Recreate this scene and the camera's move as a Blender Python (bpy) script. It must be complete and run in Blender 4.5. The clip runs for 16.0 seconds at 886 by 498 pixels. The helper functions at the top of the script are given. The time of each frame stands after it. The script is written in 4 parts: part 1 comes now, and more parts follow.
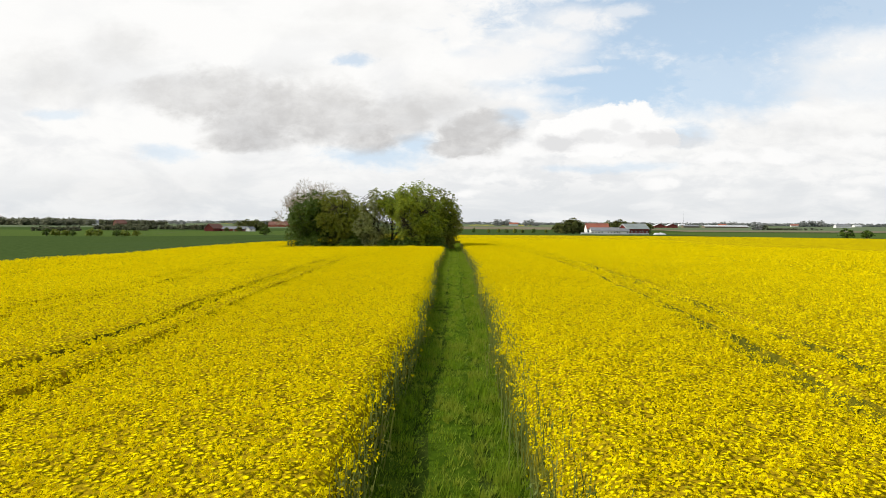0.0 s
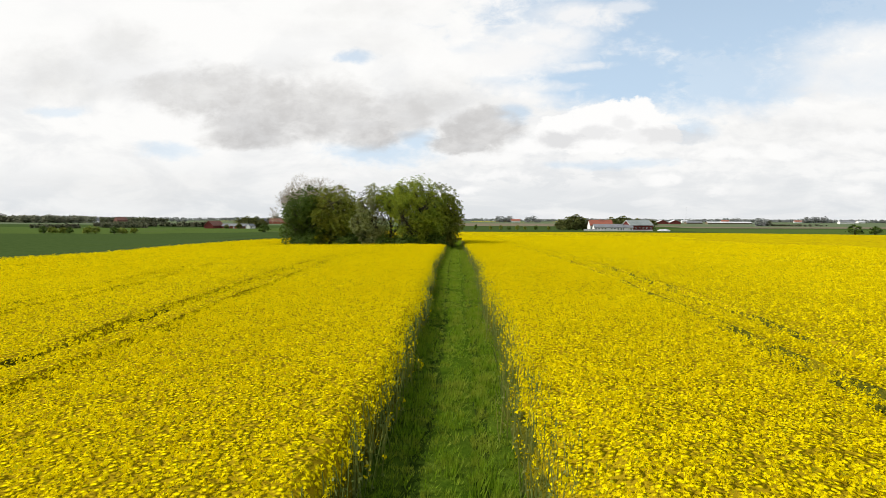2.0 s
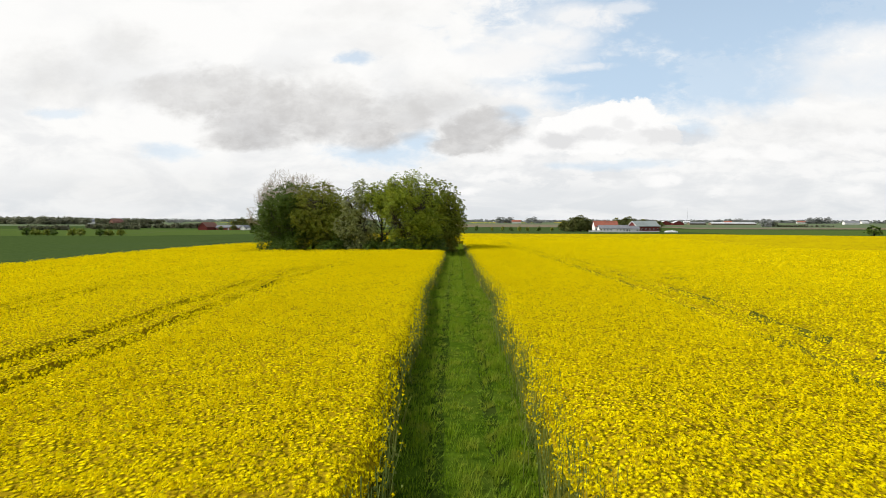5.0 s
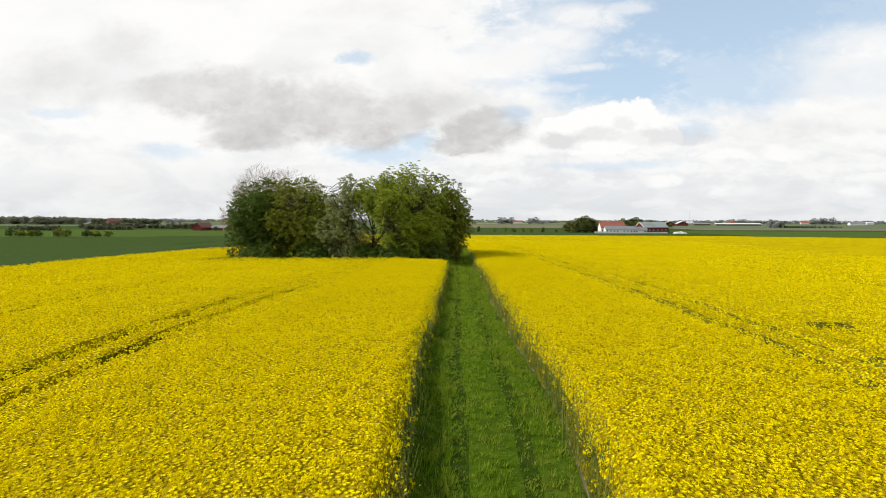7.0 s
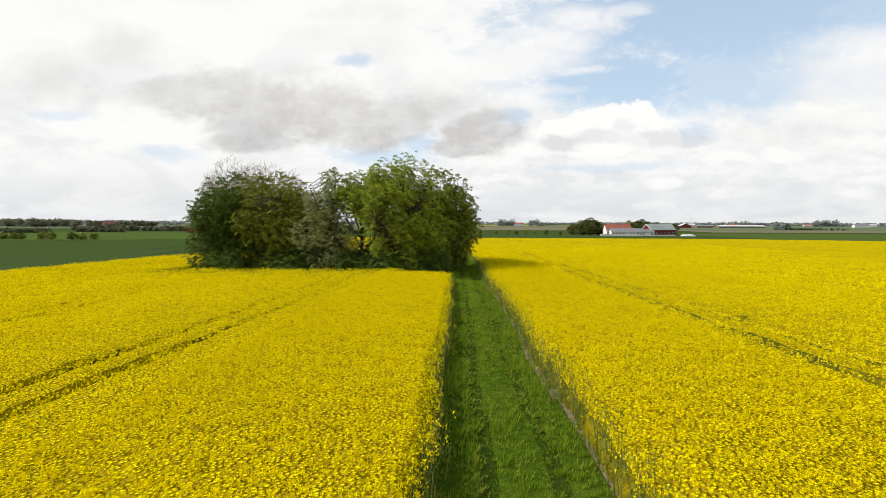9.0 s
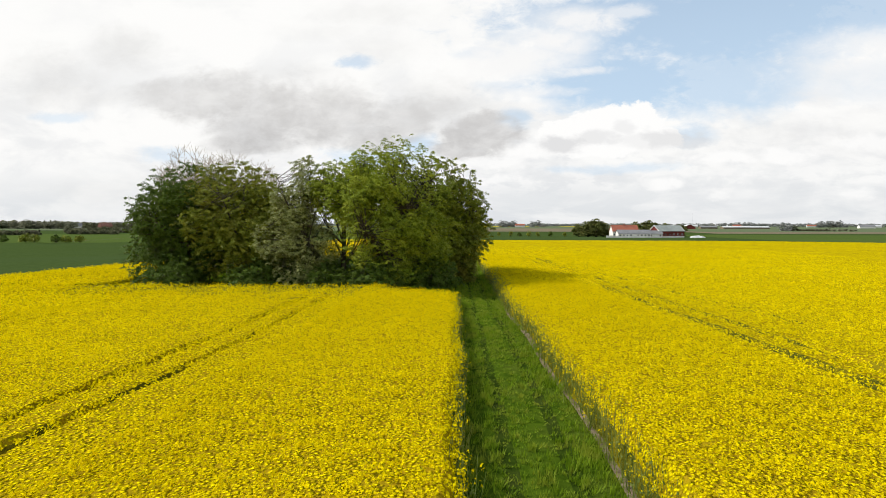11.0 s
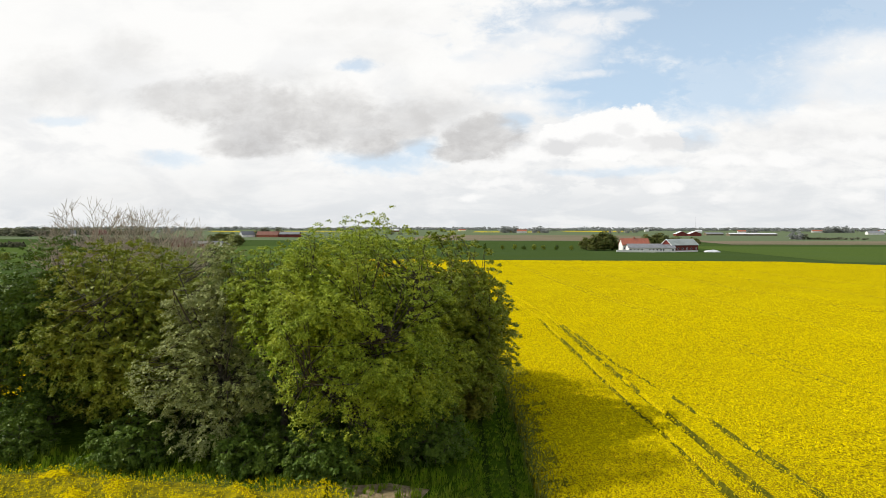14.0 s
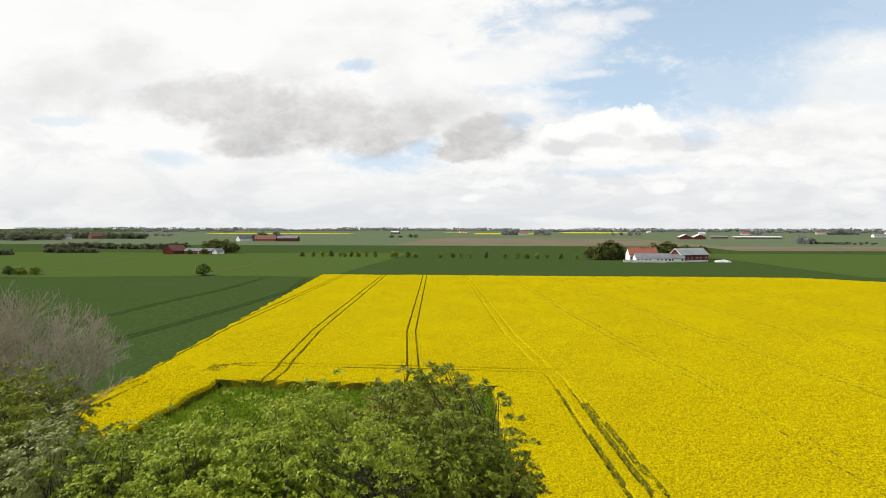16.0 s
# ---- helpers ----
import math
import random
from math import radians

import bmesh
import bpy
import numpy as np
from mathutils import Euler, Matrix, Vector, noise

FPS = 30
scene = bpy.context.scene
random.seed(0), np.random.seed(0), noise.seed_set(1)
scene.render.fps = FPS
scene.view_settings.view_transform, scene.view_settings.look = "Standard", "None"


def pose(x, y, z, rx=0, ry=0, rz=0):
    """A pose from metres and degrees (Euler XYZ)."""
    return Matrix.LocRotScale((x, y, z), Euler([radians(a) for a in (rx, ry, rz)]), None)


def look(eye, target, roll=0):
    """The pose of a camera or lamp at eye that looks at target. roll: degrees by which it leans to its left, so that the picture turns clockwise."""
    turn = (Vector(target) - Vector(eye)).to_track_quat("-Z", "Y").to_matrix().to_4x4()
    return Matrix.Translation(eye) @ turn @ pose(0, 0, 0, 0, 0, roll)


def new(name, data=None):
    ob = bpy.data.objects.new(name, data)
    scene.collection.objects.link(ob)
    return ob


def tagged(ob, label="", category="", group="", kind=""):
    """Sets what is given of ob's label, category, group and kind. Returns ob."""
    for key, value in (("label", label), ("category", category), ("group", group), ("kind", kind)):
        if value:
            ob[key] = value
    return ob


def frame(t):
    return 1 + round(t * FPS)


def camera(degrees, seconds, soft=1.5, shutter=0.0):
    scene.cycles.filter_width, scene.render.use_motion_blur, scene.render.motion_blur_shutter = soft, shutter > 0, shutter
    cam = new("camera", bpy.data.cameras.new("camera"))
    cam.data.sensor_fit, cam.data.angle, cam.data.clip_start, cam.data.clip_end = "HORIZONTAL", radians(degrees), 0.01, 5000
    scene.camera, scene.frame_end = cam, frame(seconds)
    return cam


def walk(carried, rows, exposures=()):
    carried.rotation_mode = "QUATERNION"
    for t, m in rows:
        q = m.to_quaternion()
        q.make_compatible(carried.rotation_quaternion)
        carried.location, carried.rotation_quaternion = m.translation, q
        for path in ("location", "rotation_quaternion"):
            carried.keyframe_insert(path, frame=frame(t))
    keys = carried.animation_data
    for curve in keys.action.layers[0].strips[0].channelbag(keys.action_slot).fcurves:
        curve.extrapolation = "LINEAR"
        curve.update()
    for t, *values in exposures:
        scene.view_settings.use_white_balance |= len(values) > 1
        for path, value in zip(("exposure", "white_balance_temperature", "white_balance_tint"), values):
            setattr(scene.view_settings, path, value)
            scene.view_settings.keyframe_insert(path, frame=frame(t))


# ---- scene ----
cam = camera(74.0, 16.0, 0.7, 0.12)
PATH = [
    (0, (3.77, 7.796, 4.803), (3.61, 9.787, 4.716), 0.3),
    (0.5, (3.704, 8.592, 4.795), (3.544, 10.584, 4.704), 0.3),
    (1, (3.64, 9.731, 4.787), (3.48, 11.722, 4.694), 0.3),
    (1.5, (3.59, 11.187, 4.771), (3.427, 13.178, 4.677), 0.3),
    (2, (3.555, 12.934, 4.774), (3.389, 14.925, 4.676), 0.2),
    (2.5, (3.492, 14.931, 4.751), (3.327, 16.922, 4.651), 0.2),
    (3, (3.402, 17.14, 4.751), (3.236, 19.131, 4.65), 0.1),
    (3.5, (3.239, 19.507, 4.741), (3.073, 21.497, 4.641), 0.2),
    (4, (3.046, 21.98, 4.747), (2.88, 23.97, 4.65), 0.1),
    (6.5, (1.295, 40.293, 5.16), (1.127, 42.283, 5.066), 0.2),
    (7, (0.936, 43.925, 5.208), (0.767, 45.915, 5.114), 0.2),
    (7.5, (0.51, 47.545, 5.18), (0.342, 49.536, 5.09), 0.3),
    (8, (0.158, 51.114, 5.228), (-0.011, 53.105, 5.139), 0.2),
    (8.5, (-0.224, 54.669, 5.271), (-0.393, 56.66, 5.185), 0.2),
    (9, (-0.58, 58.259, 5.315), (-0.749, 60.25, 5.228), 0.2),
    (11.5, (-2.329, 76.535, 5.43), (-2.5, 78.526, 5.349), 0.1),
    (12, (-2.596, 80.112, 6.343), (-2.767, 82.103, 6.263), 0.1),
    (12.5, (-2.899, 83.759, 7.875), (-3.071, 85.75, 7.797), 0.1),
    (13, (-3.115, 87.308, 9.501), (-3.289, 89.299, 9.426), 0.0),
    (13.5, (-3.478, 90.938, 11.117), (-3.653, 92.929, 11.044), 0.1),
    (14, (-3.836, 94.558, 12.686), (-4.01, 96.549, 12.614), 0.1),
    (14.5, (-4.017, 98.07, 14.17), (-4.192, 100.061, 14.094), 0.1),
    (15, (-4.098, 102.118, 15.577), (-4.276, 104.109, 15.504), 0.0),
    (15.5, (-4.392, 106.018, 17.129), (-4.569, 108.009, 17.055), 0.2),
    (16, (-4.69, 109.807, 18.623), (-4.867, 111.798, 18.551), 0.1),
]
walk(cam, [(t, look(eye, target, roll)) for t, eye, target, roll in PATH])

# ---- world, sun, exposure ----
SUN_AZ, SUN_EL = radians(-86), radians(41)
sun = new("sun", bpy.data.lights.new("sun", "SUN"))
sun.data.energy, sun.data.angle, sun.data.color = 4.3, radians(1.0), (1.0, 0.95, 0.86)
to_sun = Vector((math.sin(SUN_AZ) * math.cos(SUN_EL), math.cos(SUN_AZ) * math.cos(SUN_EL), math.sin(SUN_EL)))
sun.matrix_world = look(to_sun * 300, (0, 0, 0))
scene.view_settings.exposure = 0.0


class Nodes:
    """Short calls for building a node tree."""

    def __init__(self, tree):
        self.t = tree

    def add(self, kind):
        return self.t.nodes.new(kind)

    def put(self, socket, v):
        if isinstance(v, bpy.types.NodeSocket):
            self.t.links.new(v, socket)
        elif isinstance(v, (tuple, list)) and len(v) == 3 and socket.type == "RGBA":
            socket.default_value = (*v, 1)
        else:
            socket.default_value = v

    def math(self, op, a, b=0.0, c=0.0, clamp=False):
        n = self.add("ShaderNodeMath")
        n.operation, n.use_clamp = op, clamp
        for s, v in zip(n.inputs, (a, b, c)):
            self.put(s, v)
        return n.outputs[0]

    def ramp(self, v, lo, hi, a=0.0, b=1.0, smooth=True):
        n = self.add("ShaderNodeMapRange")
        n.interpolation_type = "SMOOTHSTEP" if smooth else "LINEAR"
        for s, x in zip(n.inputs, (v, lo, hi, a, b)):
            self.put(s, x)
        return n.outputs[0]

    def mix(self, f, a, b, blend="MIX"):
        n = self.add("ShaderNodeMix")
        n.data_type, n.blend_type = "RGBA", blend
        self.put(n.inputs[0], f), self.put(n.inputs[6], a), self.put(n.inputs[7], b)
        return n.outputs[2]

    def noise(self, vec, scale, detail=4.0, rough=0.55, dist=0.0):
        n = self.add("ShaderNodeTexNoise")
        self.put(n.inputs["Vector"], vec)
        n.inputs["Scale"].default_value, n.inputs["Detail"].default_value = scale, detail
        n.inputs["Roughness"].default_value, n.inputs["Distortion"].default_value = rough, dist
        return n.outputs[0]

    def xyz(self, x, y, z):
        n = self.add("ShaderNodeCombineXYZ")
        for s, v in zip(n.inputs, (x, y, z)):
            self.put(s, v)
        return n.outputs[0]


world = bpy.data.worlds.new("sky")
scene.world = world
world.use_nodes = True
world.node_tree.nodes.clear()
w = Nodes(world.node_tree)
sky = w.add("ShaderNodeTexSky")
sky.sky_type, sky.sun_disc = "NISHITA", False
sky.sun_elevation, sky.sun_rotation = SUN_EL, SUN_AZ
sky.air_density, sky.dust_density, sky.ozone_density = 1.0, 1.5, 1.0
sep = w.add("ShaderNodeSeparateXYZ")
w.t.links.new(w.add("ShaderNodeTexCoord").outputs["Generated"], sep.inputs[0])
dx, dy, dz = sep.outputs
fwd = w.math("MAXIMUM", dy, 0.05)
U, V = w.math("DIVIDE", dx, fwd), w.math("DIVIDE", dz, fwd)
up = w.math("ADD", w.math("MAXIMUM", dz, 0.0), 0.13)
flat = w.xyz(w.math("DIVIDE", dx, up), w.math("DIVIDE", dy, up), 0.0)
big = w.noise(flat, 0.9, 8, 0.6)


def wobble(scale, detail, seed, dist=0.0):
    """Centred noise over the sky ahead, about -1 to 1."""
    n = w.noise(w.xyz(U, w.math("MULTIPLY", V, 1.7), seed), scale, detail, 0.6, dist)
    return w.math("MULTIPLY", w.math("SUBTRACT", n, 0.5), 3.0)


wx, wy, crisp, fine = wobble(6.0, 8, 0.3), wobble(7.0, 8, 4.1), wobble(15.0, 10, 7.7, 0.3), wobble(42.0, 8, 1.7, 0.5)
curl = w.noise(w.xyz(U, w.math("MULTIPLY", V, 1.5), 2.0), 15.0, 12, 0.66, 0.2)
heap = w.noise(w.xyz(U, w.math("MULTIPLY", V, 2.0), 5.0), 5.0, 12, 0.6, 0.35)
CU = w.math("ADD", U, w.math("MULTIPLY", wx, 0.030))
CV = w.math("ADD", V, w.math("MULTIPLY", wy, 0.016))


def cloud(u0, v0, ru, rv, soft=0.5, rag=0.35):
    """A cloud's share of the sky round the direction (u0, v0), warped and ragged by noise."""
    a = w.math("DIVIDE", w.math("SUBTRACT", CU, u0), ru)
    b = w.math("DIVIDE", w.math("SUBTRACT", CV, v0), rv)
    r = w.math("SQRT", w.math("ADD", w.math("MULTIPLY", a, a), w.math("MULTIPLY", b, b)))
    r = w.math("ADD", r, w.math("MULTIPLY", w.math("ADD", crisp, w.math("MULTIPLY", fine, 0.45)), rag))
    return w.ramp(r, 1.0 + soft * 0.5, 1.0 - soft)


def total(*masks):
    out = masks[0]
    for m in masks[1:]:
        out = w.math("MAXIMUM", out, m)
    return out


def share(m, k):
    return w.math("MULTIPLY", m, k)


blue_sky = w.mix(1.0, sky.outputs[0], (0.13, 0.13, 0.13), "MULTIPLY")
blue_sky = w.mix(w.ramp(dz, 0.0, 0.8, 0.9, 0.2), blue_sky, (0.60, 0.765, 0.94))


def group(soft, rag, *rows):
    """Several clouds of one kind: (u, v, half width, half height, share)."""
    return total(*[share(cloud(u, v, a, b, soft, rag), k) for u, v, a, b, k in rows])


gap = group(0.55, 0.45, (0.36, 0.335, 0.34, 0.10, 1.0), (0.22, 0.235, 0.19, 0.062, 1.0), (0.37, 0.235, 0.16, 0.065, 0.85), (0.56, 0.345, 0.20, 0.06, 0.9), (0.64, 0.23, 0.16, 0.035, 0.4))
rift = group(0.7, 0.6, (-0.243, 0.276, 0.040, 0.010, 0.7), (-0.781, 0.190, 0.06, 0.010, 0.45), (-0.57, 0.122, 0.06, 0.014, 0.5), (-0.204, 0.115, 0.10, 0.024, 0.75), (-0.122, 0.138, 0.035, 0.022, 0.8),
             (0.031, 0.180, 0.03, 0.018, 0.8), (0.05, 0.235, 0.07, 0.010, 0.4), (0.20, 0.094, 0.12, 0.009, 0.45), (0.30, 0.150, 0.05, 0.02, 0.7), (-0.02, 0.285, 0.05, 0.010, 0.35), (0.06, 0.31, 0.05, 0.012, 0.4))
wide = w.ramp(big, 0.42, 0.62)
cover = w.math("MAXIMUM", w.math("MULTIPLY", wide, w.ramp(dz, 0.75, 0.35, 0.35, 1.0)), w.ramp(dz, 0.6, 0.4))
cover = w.math("MULTIPLY", cover, w.math("SUBTRACT", 1.0, w.math("MAXIMUM", gap, rift)))
white = w.mix(w.ramp(heap, 0.36, 0.56), (0.86, 0.865, 0.87), (0.99, 0.985, 0.97))
white = w.mix(share(w.ramp(V, 0.16, 0.34), 0.65), white, (0.99, 0.985, 0.97))
low = w.ramp(V, 0.14, 0.0)
streak = w.noise(w.xyz(w.math("MULTIPLY", U, 1.6), w.math("MULTIPLY", V, 6.0), 0.7), 3.6, 9, 0.6, 0.4)
white = w.mix(w.math("MULTIPLY", low, w.ramp(streak, 0.38, 0.62, 1.0, 0.45)), white, (0.74, 0.765, 0.79))
small = w.noise(w.xyz(U, w.math("MULTIPLY", V, 2.4), 9.0), 17.0, 9, 0.6, 0.25)
band = w.math("MULTIPLY", w.math("MULTIPLY", w.ramp(V, 0.04, 0.075), w.ramp(V, 0.17, 0.12)), w.ramp(U, -0.30, 0.05, 0.15, 1.0))
white = w.mix(w.math("MULTIPLY", band, w.ramp(small, 0.36, 0.52, 0.4, 0.0)), white, (0.74, 0.76, 0.785))
white = w.mix(w.math("MULTIPLY", band, w.ramp(small, 0.50, 0.60, 0.0, 0.6)), white, (0.97, 0.965, 0.955))
clouds = w.mix(cover, blue_sky, white)
# thin veils and torn white edges over the blue
veil = group(0.7, 0.6, (0.68, 0.285, 0.20, 0.03, 0.8), (0.66, 0.235, 0.20, 0.05, 0.65), (0.42, 0.18, 0.12, 0.012, 0.3), (0.10, 0.305, 0.07, 0.022, 0.95), (0.145, 0.335, 0.07, 0.028, 0.9), (0.21, 0.352, 0.05, 0.012, 0.6),
             (0.125, 0.257, 0.06, 0.010, 0.75), (0.03, 0.27, 0.10, 0.03, 0.9), (0.06, 0.222, 0.08, 0.012, 0.6), (0.05, 0.20, 0.07, 0.012, 0.6))
clouds = w.mix(w.math("MULTIPLY", veil, w.ramp(curl, 0.30, 0.55, 0.45, 1.0)), clouds, (0.95, 0.945, 0.94))
# the broken bank over the farm: greyish with sunlit tops
bank = group(0.7, 0.5, (0.50, 0.140, 0.22, 0.038, 0.75), (0.70, 0.165, 0.14, 0.05, 0.6), (0.42, 0.115, 0.14, 0.02, 0.55), (0.0, 0.105, 0.06, 0.018, 0.4))
clouds = w.mix(w.math("MULTIPLY", bank, w.ramp(curl, 0.28, 0.6, 1.0, 0.3)), clouds, (0.80, 0.80, 0.80))
lit = group(0.6, 0.8, (0.365, 0.111, 0.055, 0.012, 0.9), (0.48, 0.117, 0.06, 0.014, 0.85), (0.585, 0.133, 0.07, 0.014, 0.8), (0.66, 0.158, 0.05, 0.012, 0.7), (0.277, 0.062, 0.022, 0.010, 0.8), (0.305, 0.067, 0.016, 0.008, 0.8), (0.258, 0.030, 0.04, 0.006, 0.3),
            (-0.041, 0.050, 0.024, 0.009, 0.85), (0.012, 0.076, 0.06, 0.010, 0.75), (0.585, 0.055, 0.026, 0.013, 0.6), (0.65, 0.078, 0.035, 0.014, 0.7), (0.07, 0.118, 0.06, 0.014, 0.95), (0.02, 0.105, 0.05, 0.012, 0.8), (-0.025, 0.11, 0.03, 0.01, 0.7), (0.36, 0.043, 0.02, 0.005, 0.6))
clouds = w.mix(w.math("MULTIPLY", lit, w.ramp(curl, 0.3, 0.5, 0.7, 1.0)), clouds, (1.0, 0.995, 0.985))
# the heaped cumulus, sunlit above and shaded below
puff = group(0.14, 0.5, (0.118, 0.150, 0.042, 0.026, 1.0), (0.172, 0.160, 0.050, 0.030, 1.0), (0.228, 0.166, 0.050, 0.031, 1.0), (0.262, 0.148, 0.036, 0.022, 1.0), (0.15, 0.128, 0.07, 0.014, 1.0))
clouds = w.mix(puff, clouds, (1.0, 0.995, 0.985))
shade = group(0.55, 0.6, (0.125, 0.133, 0.040, 0.016, 0.75), (0.165, 0.142, 0.030, 0.012, 0.5), (0.275, 0.145, 0.045, 0.018, 0.6), (0.205, 0.160, 0.016, 0.010, 0.35), (0.30, 0.138, 0.04, 0.010, 0.5), (0.235, 0.14, 0.03, 0.01, 0.3))
clouds = w.mix(shade, clouds, (0.70, 0.70, 0.71))
# grey undersides
pale = group(0.8, 0.4, (-0.79, 0.262, 0.10, 0.062, 0.55), (-0.656, 0.305, 0.075, 0.042, 0.5), (-0.70, 0.225, 0.10, 0.02, 0.4), (-0.223, 0.358, 0.13, 0.024, 0.32), (-0.204, 0.298, 0.08, 0.026, 0.3), (-0.36, 0.262, 0.10, 0.018, 0.3), (-0.10, 0.20, 0.10, 0.05, 0.55),
             (0.0, 0.19, 0.07, 0.03, 0.35), (-0.62, 0.06, 0.26, 0.03, 0.22), (-0.3, 0.33, 0.10, 0.02, 0.2))
clouds = w.mix(w.math("MULTIPLY", pale, w.ramp(curl, 0.3, 0.65, 1.0, 0.6)), clouds, (0.70, 0.695, 0.685))
grey = group(0.45, 0.34, (-0.585, 0.232, 0.075, 0.032, 0.8), (-0.483, 0.222, 0.115, 0.048, 0.9), (-0.40, 0.195, 0.125, 0.062, 1.0), (-0.285, 0.190, 0.115, 0.052, 0.9), (-0.214, 0.150, 0.062, 0.034, 1.0), (-0.165, 0.180, 0.09, 0.040, 0.75),
             (-0.42, 0.146, 0.09, 0.024, 1.0), (-0.09, 0.195, 0.06, 0.025, 0.5))
grey = w.math("MAXIMUM", grey, group(0.36, 0.36, (-0.028, 0.153, 0.070, 0.038, 0.95), (-0.050, 0.128, 0.05, 0.016, 1.0)))
deep = w.ramp(V, 0.24, 0.13)
clouds = w.mix(w.math("MULTIPLY", grey, w.ramp(curl, 0.3, 0.68, 1.0, 0.55)), clouds, w.mix(deep, (0.68, 0.67, 0.66), (0.57, 0.56, 0.555)))
bg = w.add("ShaderNodeBackground")
w.put(bg.inputs[0], clouds)
bg.inputs[1].default_value = 1.0
w.t.links.new(bg.outputs[0], w.add("ShaderNodeOutputWorld").inputs[0])


# ---- materials ----
def material(name, build, rough=0.8, bump=None, translucent=0.0, spec=0.25):
    """build(n, pos) gives a colour socket or triple; bump(n, pos) a height and a strength."""
    m = bpy.data.materials.new(name)
    m.use_nodes = True
    m.node_tree.nodes.clear()
    n = Nodes(m.node_tree)
    pos = n.add("ShaderNodeNewGeometry").outputs["Position"]
    col = build(n, pos)
    p = n.add("ShaderNodeBsdfPrincipled")
    n.put(p.inputs["Base Color"], col)
    n.put(p.inputs["Roughness"], rough)
    p.inputs["Specular IOR Level"].default_value = spec
    if bump:
        height, strength, dist = bump(n, pos)
        b = n.add("ShaderNodeBump")
        b.inputs["Strength"].default_value, b.inputs["Distance"].default_value = strength, dist
        n.put(b.inputs["Height"], height)
        n.t.links.new(b.outputs[0], p.inputs["Normal"])
    out = p.outputs[0]
    if translucent:
        tr = n.add("ShaderNodeBsdfTranslucent")
        n.put(tr.inputs[0], col)
        mx = n.add("ShaderNodeMixShader")
        mx.inputs[0].default_value = translucent
        n.t.links.new(out, mx.inputs[1]), n.t.links.new(tr.outputs[0], mx.inputs[2])
        out = mx.outputs[0]
    n.t.links.new(out, n.add("ShaderNodeOutputMaterial").inputs[0])
    return m


def leafy(name, a, b, c, translucent=0.35, rough=0.5, scale=0.6):
    """Foliage: three tones, by leaf and by patch."""
    def col(n, pos):
        r = n.add("ShaderNodeNewGeometry").outputs["Random Per Island"]
        k = n.mix(r, a, b)
        return n.mix(n.ramp(n.noise(pos, scale, 3), 0.42, 0.66, 0.0, 0.75), k, c)
    return material(name, col, rough, None, translucent, 0.1)


def patchy(name, a, b, c, s1, s2, bump=0.5, dist=0.1, rough=1.0, spec=0.0):
    """Three tones at two scales with a rough relief."""
    def col(n, pos):
        k = n.mix(n.ramp(n.noise(pos, s1, 5), 0.35, 0.65), a, b)
        return n.mix(n.ramp(n.noise(pos, s2, 4), 0.45, 0.7, 0.0, 0.8), k, c)
    return material(name, col, rough, (lambda n, pos: (n.noise(pos, s1 * 2, 5, 0.65), bump, dist)) if bump else None, 0, spec)


YEL, YEL2 = (0.81, 0.675, 0.002), (0.68, 0.56, 0.002)


def petal_colour(n, pos):
    r = n.add("ShaderNodeNewGeometry").outputs["Random Per Island"]
    k = n.mix(r, YEL, YEL2)
    k = n.mix(n.ramp(r, 0.9, 0.97), k, (0.36, 0.36, 0.01))
    return n.mix(n.ramp(n.noise(pos, 0.13, 3), 0.4, 0.7, 0.0, 0.3), k, (0.64, 0.52, 0.002))


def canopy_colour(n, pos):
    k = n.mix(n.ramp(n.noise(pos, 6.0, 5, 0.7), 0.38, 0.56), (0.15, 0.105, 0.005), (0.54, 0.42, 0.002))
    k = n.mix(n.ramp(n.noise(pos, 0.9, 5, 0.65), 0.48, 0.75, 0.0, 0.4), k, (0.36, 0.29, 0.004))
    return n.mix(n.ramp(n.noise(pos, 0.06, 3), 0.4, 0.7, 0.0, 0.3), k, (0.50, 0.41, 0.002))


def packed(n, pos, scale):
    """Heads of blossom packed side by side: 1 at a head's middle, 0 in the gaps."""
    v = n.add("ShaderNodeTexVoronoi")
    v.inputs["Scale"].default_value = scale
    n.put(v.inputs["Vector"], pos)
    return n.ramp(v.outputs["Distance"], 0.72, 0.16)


def gap_shaded_colour(n, pos):
    # yellow heads over orange-brown gaps; the shadow between heads is in this colour
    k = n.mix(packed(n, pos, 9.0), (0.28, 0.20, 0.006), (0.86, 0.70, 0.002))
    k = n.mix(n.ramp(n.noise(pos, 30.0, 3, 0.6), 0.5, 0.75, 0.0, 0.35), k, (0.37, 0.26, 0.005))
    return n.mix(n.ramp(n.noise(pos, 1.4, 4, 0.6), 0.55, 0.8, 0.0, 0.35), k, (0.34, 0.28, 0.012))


petals = material("rape_petals", petal_colour, 0.8, None, 0.3, 0.0)
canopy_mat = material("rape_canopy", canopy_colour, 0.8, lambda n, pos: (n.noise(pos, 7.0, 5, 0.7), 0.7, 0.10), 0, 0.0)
thin_crop = patchy("thin_crop", (0.10, 0.09, 0.010), (0.36, 0.29, 0.004), (0.44, 0.36, 0.003), 3.0, 0.9, 0.9, 0.1)
understory = material("rape_understory", gap_shaded_colour, 0.9, lambda n, pos: (packed(n, pos, 9.0), 1.0, 0.10), 0, 0.0)
track_crop = patchy("trodden_crop", (0.070, 0.078, 0.010), (0.13, 0.125, 0.010), (0.30, 0.235, 0.006), 7.0, 0.9, 0.9, 0.1)
